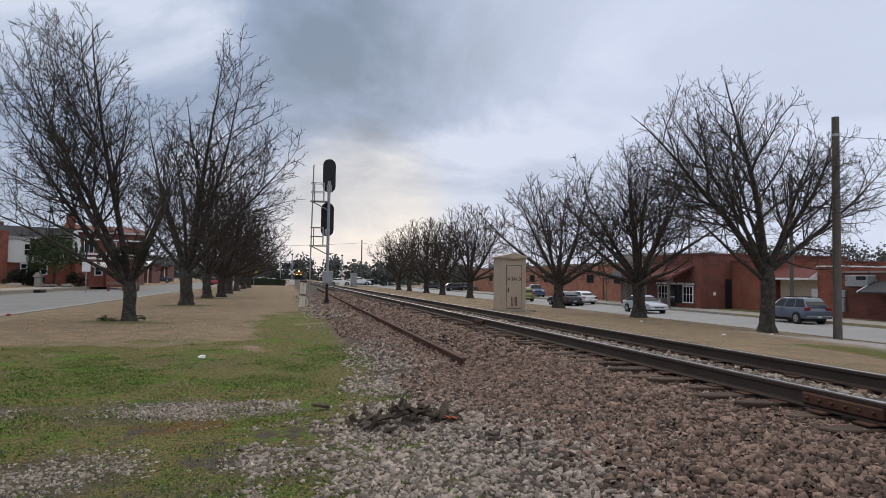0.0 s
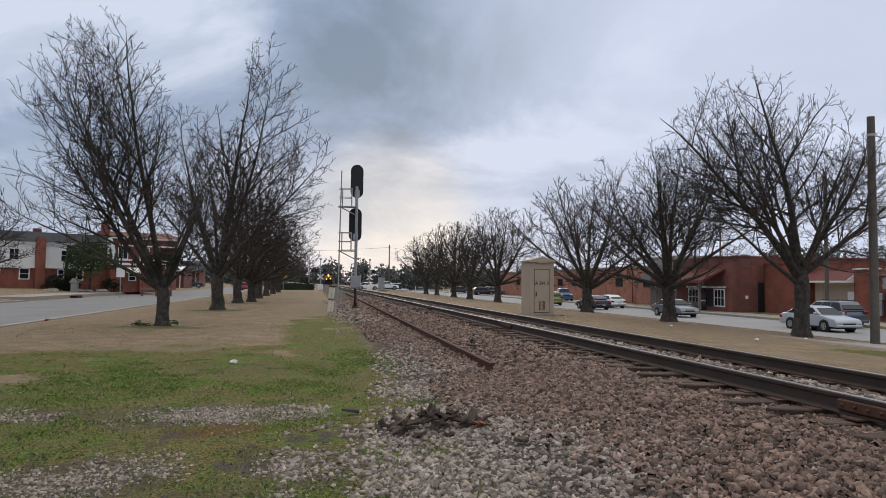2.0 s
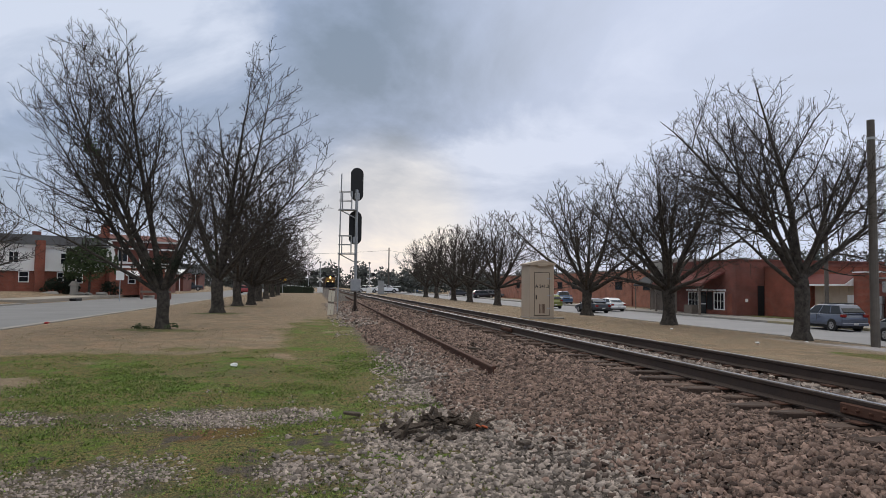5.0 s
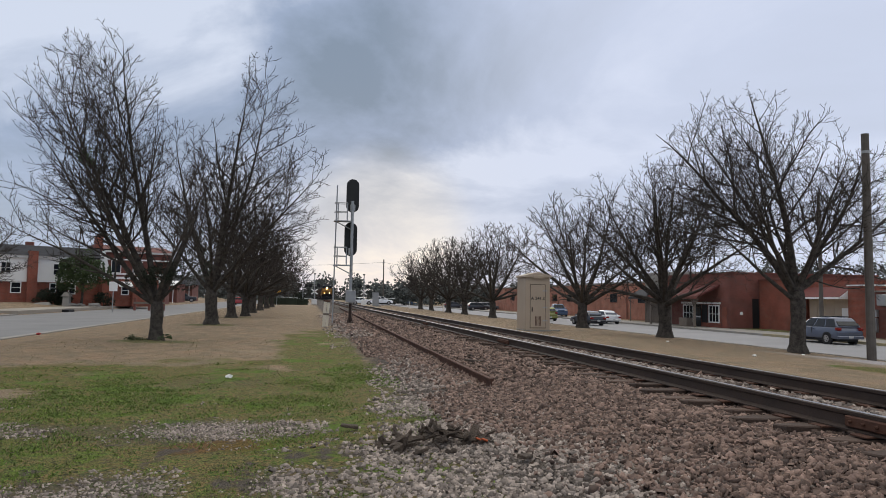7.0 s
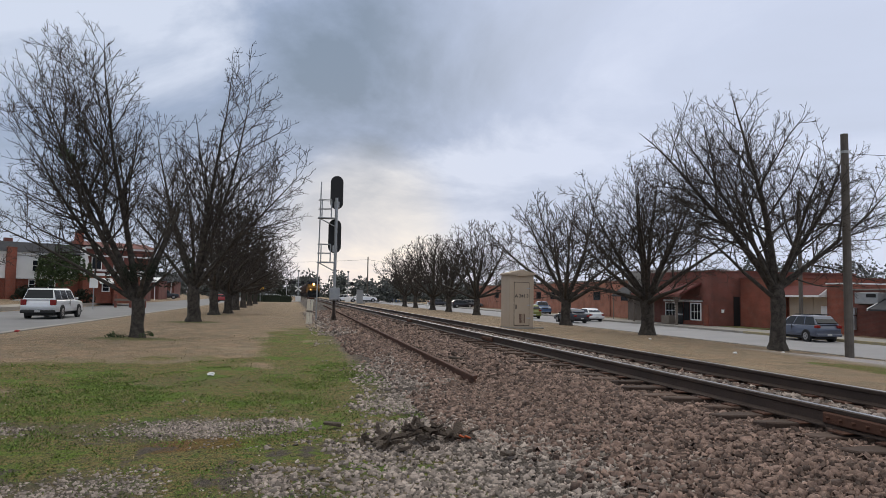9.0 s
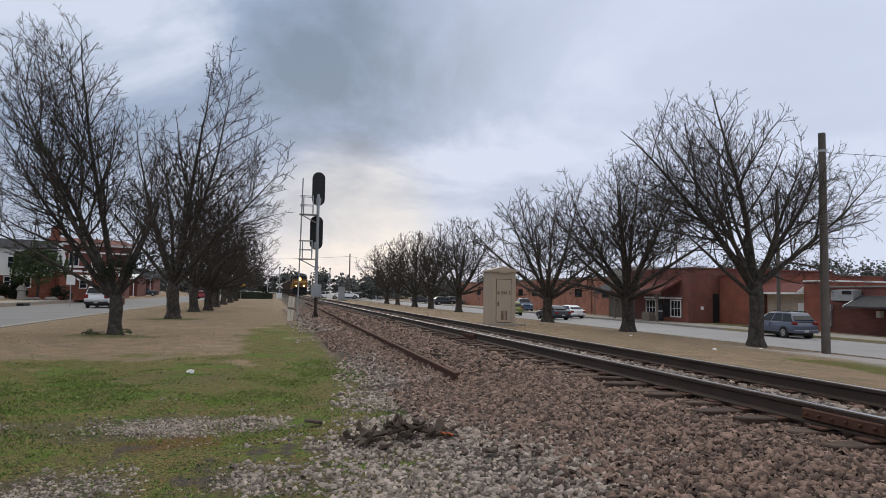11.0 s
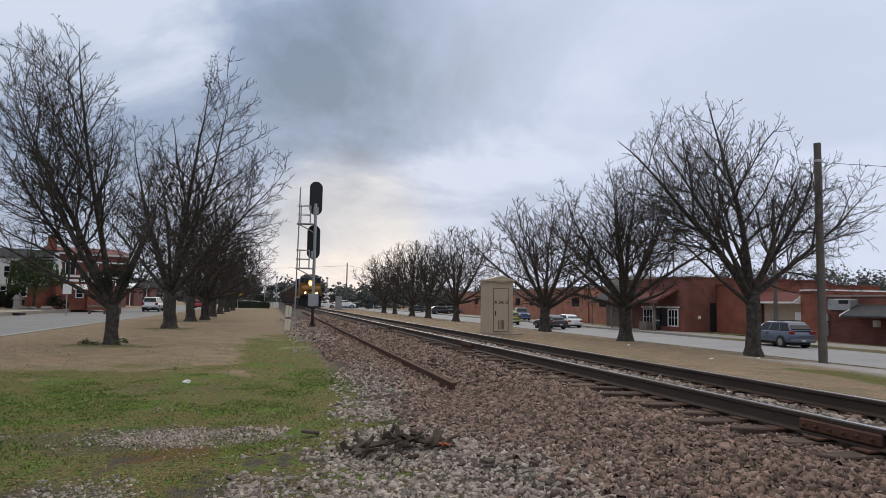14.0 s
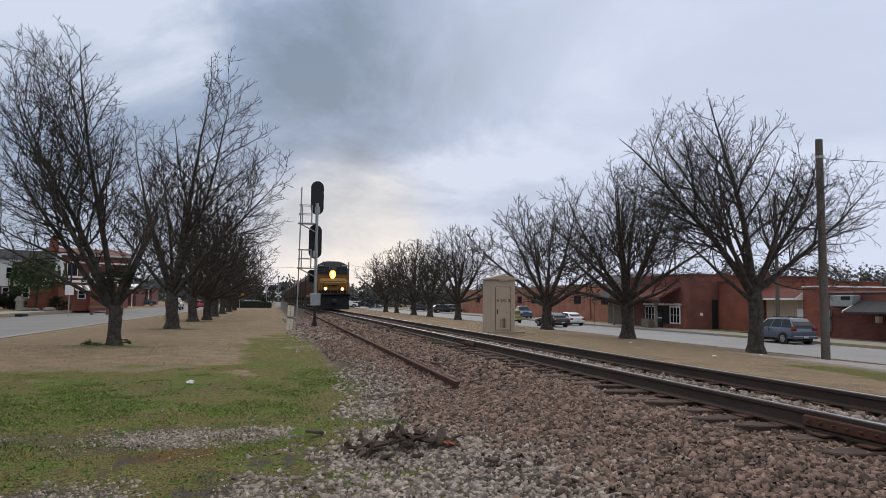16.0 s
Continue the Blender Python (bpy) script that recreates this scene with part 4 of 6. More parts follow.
def marker_post():
    t = tagged(empty("marker_post", pose(0.93, 36.6, 0.0, 0, 3.0, 0)), "weathered cream cable marker post with a reddish cap", "marker post")
    part("board", bx(-0.16, -0.01, -0.06, 0.06, -0.1, 1.32, 0.012), M["cream"], t)
    part("board", bx(0.01, 0.15, -0.05, 0.05, -0.1, 1.28, 0.012), M["cream"], t)
    part("cap", bx(-0.18, 0.17, -0.075, 0.075, 1.32, 1.40, 0.015), M["rust"], t, "faded reddish cap")
    part("band", bx(-0.165, 0.155, -0.066, -0.06, 0.62, 0.72), M["plank"], t)


marker_post()


def cabinet():
    t = tagged(empty("equipment_cabinet", pose(10.85, 32.1, 0.09, 0, 0, -3)), "tan steel trackside equipment cabinet with a hinged door", "equipment cabinet")
    W, D, H = 0.60, 0.80, 2.62
    part("plinth", bx(-W - 0.05, W + 0.05, -D - 0.05, D + 0.05, -0.12, 0.05, 0.01), M["concrete"], t)
    part("body", bx(-W, W, -D, D, 0.05, H, 0.015), M["tan"], t)
    roof = prism(bmesh.new(), [(-W - 0.07, H - 0.05), (W + 0.07, H - 0.05), (W + 0.07, H + 0.03), (0.05, H + 0.19), (-0.05, H + 0.19), (-W - 0.07, H + 0.03)], "y", -D - 0.09, D + 0.09)
    part("roof", roof, M["tan"], t)
    part("vent_hood", bx(-0.24, 0.24, -D - 0.10, -D - 0.0, H - 0.12, H + 0.04, 0.01), M["tan"], t)
    for dx in (-0.30, 0.30):
        part("lifting_eye", rd((dx, 0, H + 0.08), (dx, 0, H + 0.2), 0.02), M["tan"], t)
    part("door_gap", bx(-0.385, 0.385, -D - 0.006, -D + 0.0, 0.135, 2.225), M["steel"], t)
    d = part("door", bx(-0.36, 0.36, -D - 0.035, -D + 0.01, 0.16, 2.2, 0.012), M["tan"], t)
    part("handle", bx(-0.31, -0.26, -D - 0.085, -D - 0.03, 0.92, 1.14, 0.012), M["steel"], d, "dark steel latch handle")
    for z in (0.5, 1.12, 1.92):
        part("hinge", bx(0.24, 0.46, -D - 0.055, -D - 0.03, z - 0.022, z + 0.022), M["galv"], d)
    for k in range(5):
        part("vent_slot", bx(-0.13 + 0.062 * k, -0.10 + 0.062 * k, -D - 0.041, -D - 0.03, 0.26, 0.70), M["rust"], d, "rust-stained vent slot")
    text_part("lettering", "A 241.3", 0.215, M["black"], d, pose(0, -D - 0.038, 1.55, 90, 0, 0), "black stencilled lettering A 241.3")


cabinet()

# ---------------------------------------------------------------- buildings


def window(parent, u0, u1, z0, z1, at, axis, frame_mat=None, bars=(1, 1), depth=0.06, sign=-1, fw=0.07):
    """A framed window on a wall. axis 'x': the wall runs along y at x = at; axis 'y': along x at y = at. sign: the way out."""
    def bxw(a0, a1, z_0, z_1, d0, d1):
        lo, hi = sorted((at + sign * d0, at + sign * d1))
        return bx(lo, hi, a0, a1, z_0, z_1) if axis == "x" else bx(a0, a1, lo, hi, z_0, z_1)
    fm = frame_mat or M["white"]
    w = part("window", bxw(u0, u1, z0, z1, 0.0, 0.02), M["glass"], parent, "dark glass window in a painted frame")
    for a0, a1, q0, q1 in ((u0 - fw, u0, z0 - fw, z1 + fw), (u1, u1 + fw, z0 - fw, z1 + fw), (u0, u1, z1, z1 + fw)):
        part("frame", bxw(a0, a1, q0, q1, 0.0, depth), fm, w)
    part("sill", bxw(u0, u1, z0 - fw, z0, 0.0, depth + 0.03), fm, w)
    for k in range(bars[0]):
        c = u0 + (u1 - u0) * (k + 1) / (bars[0] + 1)
        part("glazing_bar", bxw(c - 0.02, c + 0.02, z0, z1, 0.02, depth - 0.01), fm, w)
    for k in range(bars[1]):
        c = z0 + (z1 - z0) * (k + 1) / (bars[1] + 1)
        part("glazing_bar", bxw(u0, u1, c - 0.02, c + 0.02, 0.021, depth - 0.012), fm, w)
    return w


def east_shops():
    g = -0.47
    # long low orange brick building
    t = tagged(empty("brick_warehouse", EAST), "long low orange brick building with small square windows", "building")
    part("wall", bx(35.6, 52, 63.6, 128, g - 0.3, 3.55), M["brick_orange"], t)
    part("coping", bx(35.5, 52.1, 63.5, 128.1, 3.55, 3.72), M["concrete"], t)
    for y in (68.6, 75.6, 82.2, 89.6, 95.2, 102, 109, 116):
        window(t, y - 0.85, y + 0.85, 1.45, 2.3, 35.6, "x", M["dark"], (0, 0), 0.04)
    for y in (72, 86, 100):
        part("downpipe", rd((35.5, y, g), (35.5, y, 3.5), 0.06), M["brick_dark"], t)
    part("penthouse", bx(42, 47, 70, 76, 3.7, 4.6), M["concrete"], t)
    # grey stucco unit with a dark awning
    t = tagged(empty("stucco_shop", EAST), "grey stucco shop unit with weathered timber front and dark awning", "building")
    part("wall", bx(33.2, 46, 57.75, 63.3, g - 0.3, 4.35), M["concrete"], t, "grey stucco wall")
    for k in range(16):
        y = 57.9 + k * 0.33
        part("plank", bx(33.10, 33.2, y, y + 0.30, g, 1.75 + 0.03 * (k % 3)), M["plank"], t)
    aw = prism(bmesh.new(), [(32.0, 1.95), (33.2, 2.75), (33.2, 2.62), (32.0, 1.80)], "y", 58.0, 64.6)
    part("awning", aw, M["roof_dark"], t, "dark sloping awning")
    for y in (58.2, 61.2, 64.3):
        part("awning_post", rd((32.1, y, g), (32.1, y, 1.85), 0.05), M["plank"], t)
    # shop with a porch
    t = tagged(empty("porch_shop", EAST), "dark red brick shop with timber porch and white windows", "building")
    x = 32.5
    part("wall", bx(x, 46, 48.2, 57.7, g - 0.3, 3.85), M["brick_dark"], t)
    part("coping", bx(x - 0.06, 46.05, 48.14, 57.74, 3.85, 3.97), M["brick_dark"], t)
    ro = prism(bmesh.new(), [(30.55, 2.08), (x, 3.0), (x, 2.86), (30.55, 1.95)], "y", 49.6, 57.9)
    rf = part("porch_roof", ro, M["roof_red"], t, "faded red metal porch roof")
    for k in range(12):
        yy = 49.75 + k * 0.72
        part("seam", prism(bmesh.new(), [(30.55, 2.09), (x, 3.01), (x, 3.04), (30.55, 2.12)], "y", yy, yy + 0.04), M["roof_red"], rf)
    part("fascia", bx(30.5, 30.56, 49.6, 57.9, 1.82, 2.08), M["brick_dark"], t)
    for y in (50.3, 54.0, 57.4):
        p = part("porch_post", bx(30.58, 30.74, y - 0.08, y + 0.08, g, 1.86), M["plank"], t)
        for s in (-1, 1):
            part("brace", rd((30.66, y, 1.25), (30.66, y + s * 0.55, 1.82), 0.05, n=4), M["plank"], p)
    part("lintel", bx(x - 0.09, x, 49.5, 55.3, 1.42, 1.58), M["white"], t, "white painted lintel board")
    window(t, 53.5, 54.95, 0.0, 1.25, x, "x", bars=(2, 1), fw=0.1)
    window(t, 49.75, 51.05, 0.0, 1.25, x, "x", bars=(2, 1), fw=0.1)
    part("stall_riser", bx(x - 0.04, x, 49.5, 55.2, g, -0.12), M["brick_red"], t)
    d = part("door", bx(x - 0.03, x, 51.35, 52.15, g, 1.38), M["dark"], t, "dark open doorway")
    part("door_leaf", bx(x - 0.08, x - 0.03, 52.25, 53.2, g, 1.38), M["glass"], t, "glazed shop door")
    part("door_rail", bx(x - 0.1, x - 0.08, 52.25, 53.2, 0.3, 0.4), M["white"], t)
    part("side_door", bx(x - 0.04, x, 48.7, 49.3, g, 1.2), M["brick_red"], t, "red painted side door")
    part("recess", bx(34.4, 34.95, 48.17, 48.2, g, 1.9), M["dark"], t, "dark recess in the flank wall")
    part("meter_box", bx(33.3, 33.5, 48.1, 48.2, 0.6, 0.85), M["white"], t)
    b = tagged(part("bench", bx(30.9, 31.5, 51.9, 53.1, g, 0.25, 0.03), M["plank"], None), "weathered timber crate bench on the porch", "bench")
    b.matrix_basis = EAST
    # flank extension
    t = tagged(empty("brick_annex", EAST), "plain red brick annex with a flat roof", "building")
    part("wall", bx(34.98, 46, 43.2, 48.1, g - 0.3, 3.3), M["brick_red"], t)
    part("coping", bx(34.9, 46.05, 43.15, 48.12, 3.3, 3.42), M["brick_dark"], t)
    # garage front with a mansard
    t = tagged(empty("garage_building", EAST), "brick garage with pale panelled front under a red mansard", "building")
    part("wall", bx(35.3, 46, 38.95, 43.1, g - 0.3, 2.7), M["brick_red"], t)
    part("panel_front", bx(35.2, 35.3, 39.0, 42.9, g, 1.9), M["tan"], t, "pale panelled wall")
    for k in range(1, 5):
        part("batten", bx(35.18, 35.2, 39.0 + k * 0.78, 39.04 + k * 0.78, g, 1.9), M["tan"], t)
    part("door", bx(35.15, 35.2, 39.05, 39.85, g, 1.3), M["white"], t, "white painted door")
    ms = prism(bmesh.new(), [(34.2, 2.02), (35.25, 2.72), (35.25, 2.02)], "y", 39.0, 43.6)
    part("mansard", ms, M["roof_red"], t, "red shingled mansard roof")
    part("end_panel", prism(bmesh.new(), [(34.25, 2.03), (35.25, 2.68), (35.25, 2.03)], "y", 38.94, 39.0), M["white"], t)
    part("soffit", bx(34.15, 35.3, 38.94, 43.65, 1.90, 2.02), M["white"], t, "white painted soffit and fascia")
    # southern brick row
    t = tagged(empty("brick_store", EAST), "low red brick store with wall-mounted air conditioner", "building")
    part("wall", bx(34.8, 46, 37.1, 38.9, g - 0.3, 2.75), M["brick_red"], t)
    part("wall", bx(34.84, 46, 20.0, 37.1, g - 0.3, 2.35), M["brick_dark"], t)
    part("coping", bx(34.74, 46, 37.05, 38.93, 2.75, 2.84), M["white"], t)
    part("coping", bx(34.76, 46, 20.0, 37.05, 2.35, 2.44), M["concrete"], t)
    ac = part("air_conditioner", bx(34.1, 34.8, 34.2, 35.9, 1.5, 2.2, 0.03), M["galv"], t, "pale metal air conditioner")
    part("grille", bx(34.08, 34.1, 34.3, 35.0, 1.9, 2.12), M["dark"], ac)
    part("bracket", bx(34.3, 34.8, 34.3, 35.8, 1.42, 1.5), M["steel"], ac)
    for y, z0, z1 in ((36.65, -0.15, 0.75), (36.6, 0.8, 1.25)):
        part("meter_box", bx(34.6, 34.8, y - 0.16, y + 0.16, z0, z1, 0.02), M["galv"], t)
    part("lean_to_roof", prism(bmesh.new(), [(33.4, 1.20), (34.82, 1.85), (34.82, 1.75), (33.4, 1.10)], "y", 28.0, 34.2), M["roof_dark"], t)
    part("rake_board", prism(bmesh.new(), [(33.38, 1.24), (34.82, 1.90), (34.82, 1.78), (33.38, 1.10)], "y", 34.2, 34.25), M["white"], t)
    b = tagged(part("wall_lamp", bx(34.5, 34.82, 32.7, 33.0, 0.55, 0.95, 0.03), M["cream"], None), "tan lantern fixed to the brick wall", "lamp")
    b.matrix_basis = EAST


east_shops()


def apartments():
    """Brick apartment block turned towards the corner: local x along its front, y back."""
    t = tagged(empty("apartment_block", WEST @ pose(-25.81, 75.81, 0.55, 0, 0, 31)), "two-storey brick apartment block with white upper storey", "building")
    part("lower_wall", bx(-22, 4.7, 0, 9, -0.3, 2.15), M["brick_red"], t, "red brick lower wall")
    part("upper_wall", bx(-22, 1.7, -0.12, 9, 2.15, 4.65), M["white"], t, "white boarded upper wall")
    part("upper_wall", bx(1.7, 4.7, 0.6, 9, 2.15, 4.65), M["white"], t)
    part("belt_course", bx(-22, 1.75, -0.17, -0.12, 2.1, 2.28), M["white"], t)
    part("cornice", bx(-22, 1.8, -0.35, -0.12, 4.5, 4.75), M["white"], t)
    rf = prism(bmesh.new(), [(-0.5, 4.75), (9.4, 4.75), (8.4, 5.8), (0.9, 5.8)], "x", -22.3, 5.0)
    part("roof", rf, M["roof_dark"], t, "dark shingle mansard roof")
    for x0 in (-2.0, -9.4):
        part("pilaster", bx(x0, x0 + 0.85, -0.55, -0.1, -0.3, 5.2, 0.01), M["brick_red"], t, "projecting red brick chimney breast")
        part("chimney", bx(x0 + 0.1, x0 + 0.8, 1.4, 2.1, 5.0, 6.2), M["brick_dark"], t)
    for u0, u1, z0, z1, yy in ((-4.2, -3.45, 2.95, 3.95, -0.12), (0.35, 1.35, 2.9, 3.95, -0.12), (-7.4, -6.6, 2.95, 3.95, -0.12), (-12.2, -11.4, 2.95, 3.95, -0.12)):
        window(t, u0, u1, z0, z1, yy, "y", M["white"], (1, 1), fw=0.06)
    for u0, u1, z0, z1 in ((-3.25, -2.5, 1.05, 2.0), (0.15, 0.6, 1.1, 1.95), (1.9, 2.4, 1.0, 2.0), (-7.4, -6.6, 1.05, 2.0)):
        window(t, u0, u1, z0, z1, 0, "y", M["white"], (0, 1), fw=0.09)
    part("porch_opening", bx(0.75, 1.75, -0.02, 0.0, 0.0, 1.95), M["dark"], t, "dark porch opening")
    part("vent_pipe", rd((1.0, 1.2, 5.6), (1.0, 1.2, 6.2), 0.05), M["white"], t)
    part("mailbox", bx(-5.3, -4.9, -0.1, 0, 1.6, 2.0), M["white"], t)
    # neighbour with a white gable
    t = tagged(empty("brick_house", WEST @ pose(-25.81, 75.81, 0.55, 0, 0, 31)), "red brick house with white gable trim and an awning", "building")
    part("lower_wall", bx(4.75, 10.5, -1.2, 8, -0.3, 2.75), M["brick_red"], t)
    part("belt_course", bx(4.7, 10.55, -1.27, -1.2, 2.6, 2.85), M["white"], t)
    part("upper_wall", bx(5.2, 12.5, 0.5, 8, 2.75, 5.6), M["brick_dark"], t)
    gb = prism(bmesh.new(), [(4.72, 2.85), (5.5, 2.85), (5.5, 4.1), (5.15, 5.4), (4.9, 5.6), (4.72, 5.2)], "y", -0.3, 0.1)
    part("gable", gb, M["white"], t, "white gable end")
    part("eave_board", bx(5.2, 12.7, 0.2, 0.5, 5.5, 5.7), M["white"], t)
    part("eave_board", bx(5.5, 12.7, 0.3, 0.5, 4.7, 4.85), M["white"], t)
    part("belt_course", bx(5.5, 12.7, 0.4, 0.5, 3.1, 3.3), M["white"], t)
    part("roof", prism(bmesh.new(), [(0.1, 5.7), (8.4, 5.7), (4.2, 6.5)], "x", 5.1, 12.8), M["brick_dark"], t)
    part("chimney", bx(4.6, 5.3, 1.2, 2.0, 5.0, 7.3), M["brick_red"], t)
    window(t, 6.05, 6.95, 3.35, 4.55, 0.5, "y", M["white"], (1, 0), fw=0.07)
    window(t, 8.3, 9.2, 3.35, 4.55, 0.5, "y", M["white"], (1, 0), fw=0.07)
    window(t, 6.7, 7.3, 1.0, 1.8, -1.2, "y", M["white"], (0, 1), fw=0.1)
    part("awning", prism(bmesh.new(), [(-1.2, 2.35), (-1.2, 2.25), (-2.0, 1.75), (-2.0, 1.85)], "x", 6.2, 7.6), M["white"], t, "white metal window awning")
    part("side_panel", bx(7.6, 9.2, -1.9, -1.2, -0.3, 1.3), M["brick_red"], t)
    part("downpipe", rd((8.6, -1.27, 0), (8.6, -1.27, 2.7), 0.05), M["dark"], t)
    # low houses down the street
    for i, (x, y, w, h, roof) in enumerate(((-28, 104, 7, 2.7, "white"), (-31, 124, 9, 3.0, "white"), (-33, 146, 10, 3.2, "roof_dark"))):
        t = tagged(empty("low_house", WEST @ pose(x, y, 0.45)), "low house with a pale metal porch roof" if roof == "white" else "low dark-roofed house down the street", "house")
        part("wall", bx(0, w, 0, 8, -0.4, h), M["brick_dark"], t)
        part("porch_roof", prism(bmesh.new(), [(0.0, h + 0.5), (0.0, h + 0.35), (-2.6, h - 0.35), (-2.6, h - 0.2)], "x", -0.3, w + 0.3), M[roof], t)
        part("roof", prism(bmesh.new(), [(-0.4, h), (8.4, h), (4, h + 1.6)], "x", -0.4, w + 0.4), M["roof_dark"], t)
        for k in range(4):
            part("porch_post", rd((0.2 + k * (w - 0.4) / 3, -2.4, -0.4), (0.2 + k * (w - 0.4) / 3, -2.4, h - 0.3), 0.06), M["white"], t)
        window(t, w * 0.2, w * 0.2 + 1.2, 0.8, 2.0, 0, "y")
    # forecourt
    ap = bmesh.new()
    prism(ap, [(-60, 53), (-19.9, 53), (-19.9, 90), (-24, 84), (-60, 62)], "z", 0.02, 0.30)
    fc = tagged(part("forecourt", ap, M["apron"], None), "dusty pale parking apron before the apartments", "pavement", kind="structure")
    fc.matrix_basis = WEST


apartments()


def west_planting():
    t = tagged(empty("evergreen_tree", WEST @ pose(-22.0, 73.6, 0.3)), "small dense evergreen tree before the apartments", "tree")
    part("trunk", rd((0, 0, 0), (0.1, 0, 2.6), 0.14, 0.09), M["bark"], t)
    leaf_mass("crown", (0.1, 0, 3.4), (2.0, 1.7, 2.0), 9000, 0.10, M["evergreen"], t, 3, 22)
    for x, y, r, nm in ((-20.4, 75.2, 0.9, 5), (-24.6, 74.2, 0.8, 6), (-23.6, 74.6, 0.8, 7), (-25.4, 73.6, 0.8, 8)):
        t = tagged(empty("shrub", WEST @ pose(x, y, 0.5)), "clipped dark green shrub beside the brick wall", "shrub", "shrubs along the apartments")
        leaf_mass("foliage", (0, 0, 0.7), (r, r * 0.8, 0.8), 1200, 0.09, M["hedge"], t, nm, 9)
        part("stem", rd((0, 0, -0.2), (0, 0, 0.6), 0.05), M["bark"], t)
    for k, (x, y, s) in enumerate(((-25.0, 72.4, 1.0), (-22.9, 73.0, 0.9), (-20.9, 74.0, 1.0), (-22.0, 73.4, 0.7))):
        bm = bmesh.new()
        bmesh.ops.create_icosphere(bm, subdivisions=2, radius=0.5 * s)
        for v in bm.verts:
            v.co *= 1 + 0.35 * noise.noise(v.co * 3 + Vector((k, 0, 0)))
            v.co.z *= 0.5
            v.co.x *= 1.7
        b = tagged(part("boulder", bm, M["concrete"], None), "pale rounded boulder edging the forecourt", "rock", "boulders before the apartments")
        b.matrix_basis = WEST @ pose(x, y, 0.42, 0, 0, 40 * k)
    t = tagged(empty("stone_lantern", WEST @ pose(-23.1, 72.8, 0.35)), "small pale stone garden lantern", "garden ornament")
    part("body", bx(-0.3, 0.3, -0.3, 0.3, 0, 0.9, 0.06), M["concrete"], t)
    part("cap", prism(bmesh.new(), [(-0.42, 0.9), (0.42, 0.9), (0.1, 1.35), (-0.1, 1.35)], "y", -0.4, 0.4), M["concrete"], t)
    # ivy in the fork of the first verge tree
    t = tagged(leaf_mass("ivy", (-4.75, 24.9, 2.3), (1.15, 0.8, 0.6), 4200, 0.03, M["hedge"], None, 12, 9), "dark ivy clump in a tree fork", "ivy")
    t = tagged(leaf_mass("mistletoe", (-7.6, 24.6, 6.1), (0.4, 0.4, 0.4), 500, 0.03, M["evergreen"], None, 13, 5), "dark green mistletoe clump on a bare branch", "mistletoe", kind="stuff")
    t = tagged(empty("street_sign", WEST @ pose(-16.1, 62.0, 0.1)), "small pale rectangular street sign on a post", "street sign")
    part("post", rd((0, 0, -0.2), (0, 0, 3.2), 0.04), M["galv"], t)
    part("plate", bx(-0.33, 0.33, -0.05, -0.03, 1.7, 2.5), M["white"], t)
    t = tagged(empty("timber_barrier", WEST @ pose(-16.2, 70.0, 0.15)), "low dark timber rail barrier by the kerb", "barrier")
    for k in range(3):
        part("post", bx(k * 1.3 - 0.1, k * 1.3 + 0.1, -0.1, 0.1, -0.2, 1.1), M["brick_dark"], t)
    part("rail", bx(-0.1, 2.7, -0.14, -0.1, 0.5, 0.7), M["plank"], t)


west_planting()

# ---------------------------------------------------------------- cars


def paint(name, col):
    return mat(name, col, tuple(c * 0.85 for c in col), rough=0.3, metal=0.25, scale=1.0, fine=8, bump=0, coat=0.8)


LENS_RED = mat("red_lamp_lens", (0.20, 0.010, 0.010), rough=0.25, bump=0, emit=(1, 0.05, 0.03, 0.01))
LENS_CLEAR = mat("clear_lamp_lens", (0.6, 0.6, 0.6), rough=0.2, bump=0)
TRIM = mat("black_plastic_trim", (0.02, 0.02, 0.021), rough=0.6, bump=0.1)
PLATE = mat("number_plate", (0.5, 0.5, 0.5), rough=0.5, bump=0)

# side outlines, nose towards -y, tail towards +y: (share of length, height)
SEDAN = dict(L=4.75, W=1.80, body=[(0, 0.30), (0, 0.60), (0.03, 0.76), (0.26, 0.95), (0.55, 0.99), (0.88, 1.02), (0.985, 0.94), (1, 0.55), (0.985, 0.3)],
             cabin=[(0.25, 0.92), (0.40, 1.36), (0.48, 1.45), (0.60, 1.47), (0.73, 1.41), (0.90, 0.99)], axle=(0.195, 0.785), wheel=0.325)
SUV = dict(L=4.75, W=1.88, body=[(0, 0.36), (0, 0.72), (0.03, 0.90), (0.24, 1.05), (0.6, 1.09), (0.965, 1.10), (1, 0.80), (0.985, 0.36)],
           cabin=[(0.22, 1.04), (0.37, 1.55), (0.46, 1.67), (0.66, 1.71), (0.87, 1.66), (0.99, 1.08)], axle=(0.19, 0.80), wheel=0.36)
BIGSUV = dict(L=5.6, W=2.02, body=[(0, 0.42), (0, 0.95), (0.02, 1.05), (0.25, 1.16), (0.98, 1.16), (1, 0.75), (0.985, 0.42)],
              cabin=[(0.25, 1.14), (0.345, 1.80), (0.40, 1.88), (0.93, 1.86), (0.99, 1.14)], axle=(0.175, 0.775), wheel=0.40)
PICKUP = dict(L=5.5, W=1.98, body=[(0, 0.45), (0, 0.95), (0.02, 1.05), (0.26, 1.15), (0.98, 1.15), (1, 0.8), (0.985, 0.45)],
              cabin=[(0.26, 1.14), (0.36, 1.74), (0.42, 1.82), (0.60, 1.80), (0.66, 1.14)], axle=(0.175, 0.775), wheel=0.39)


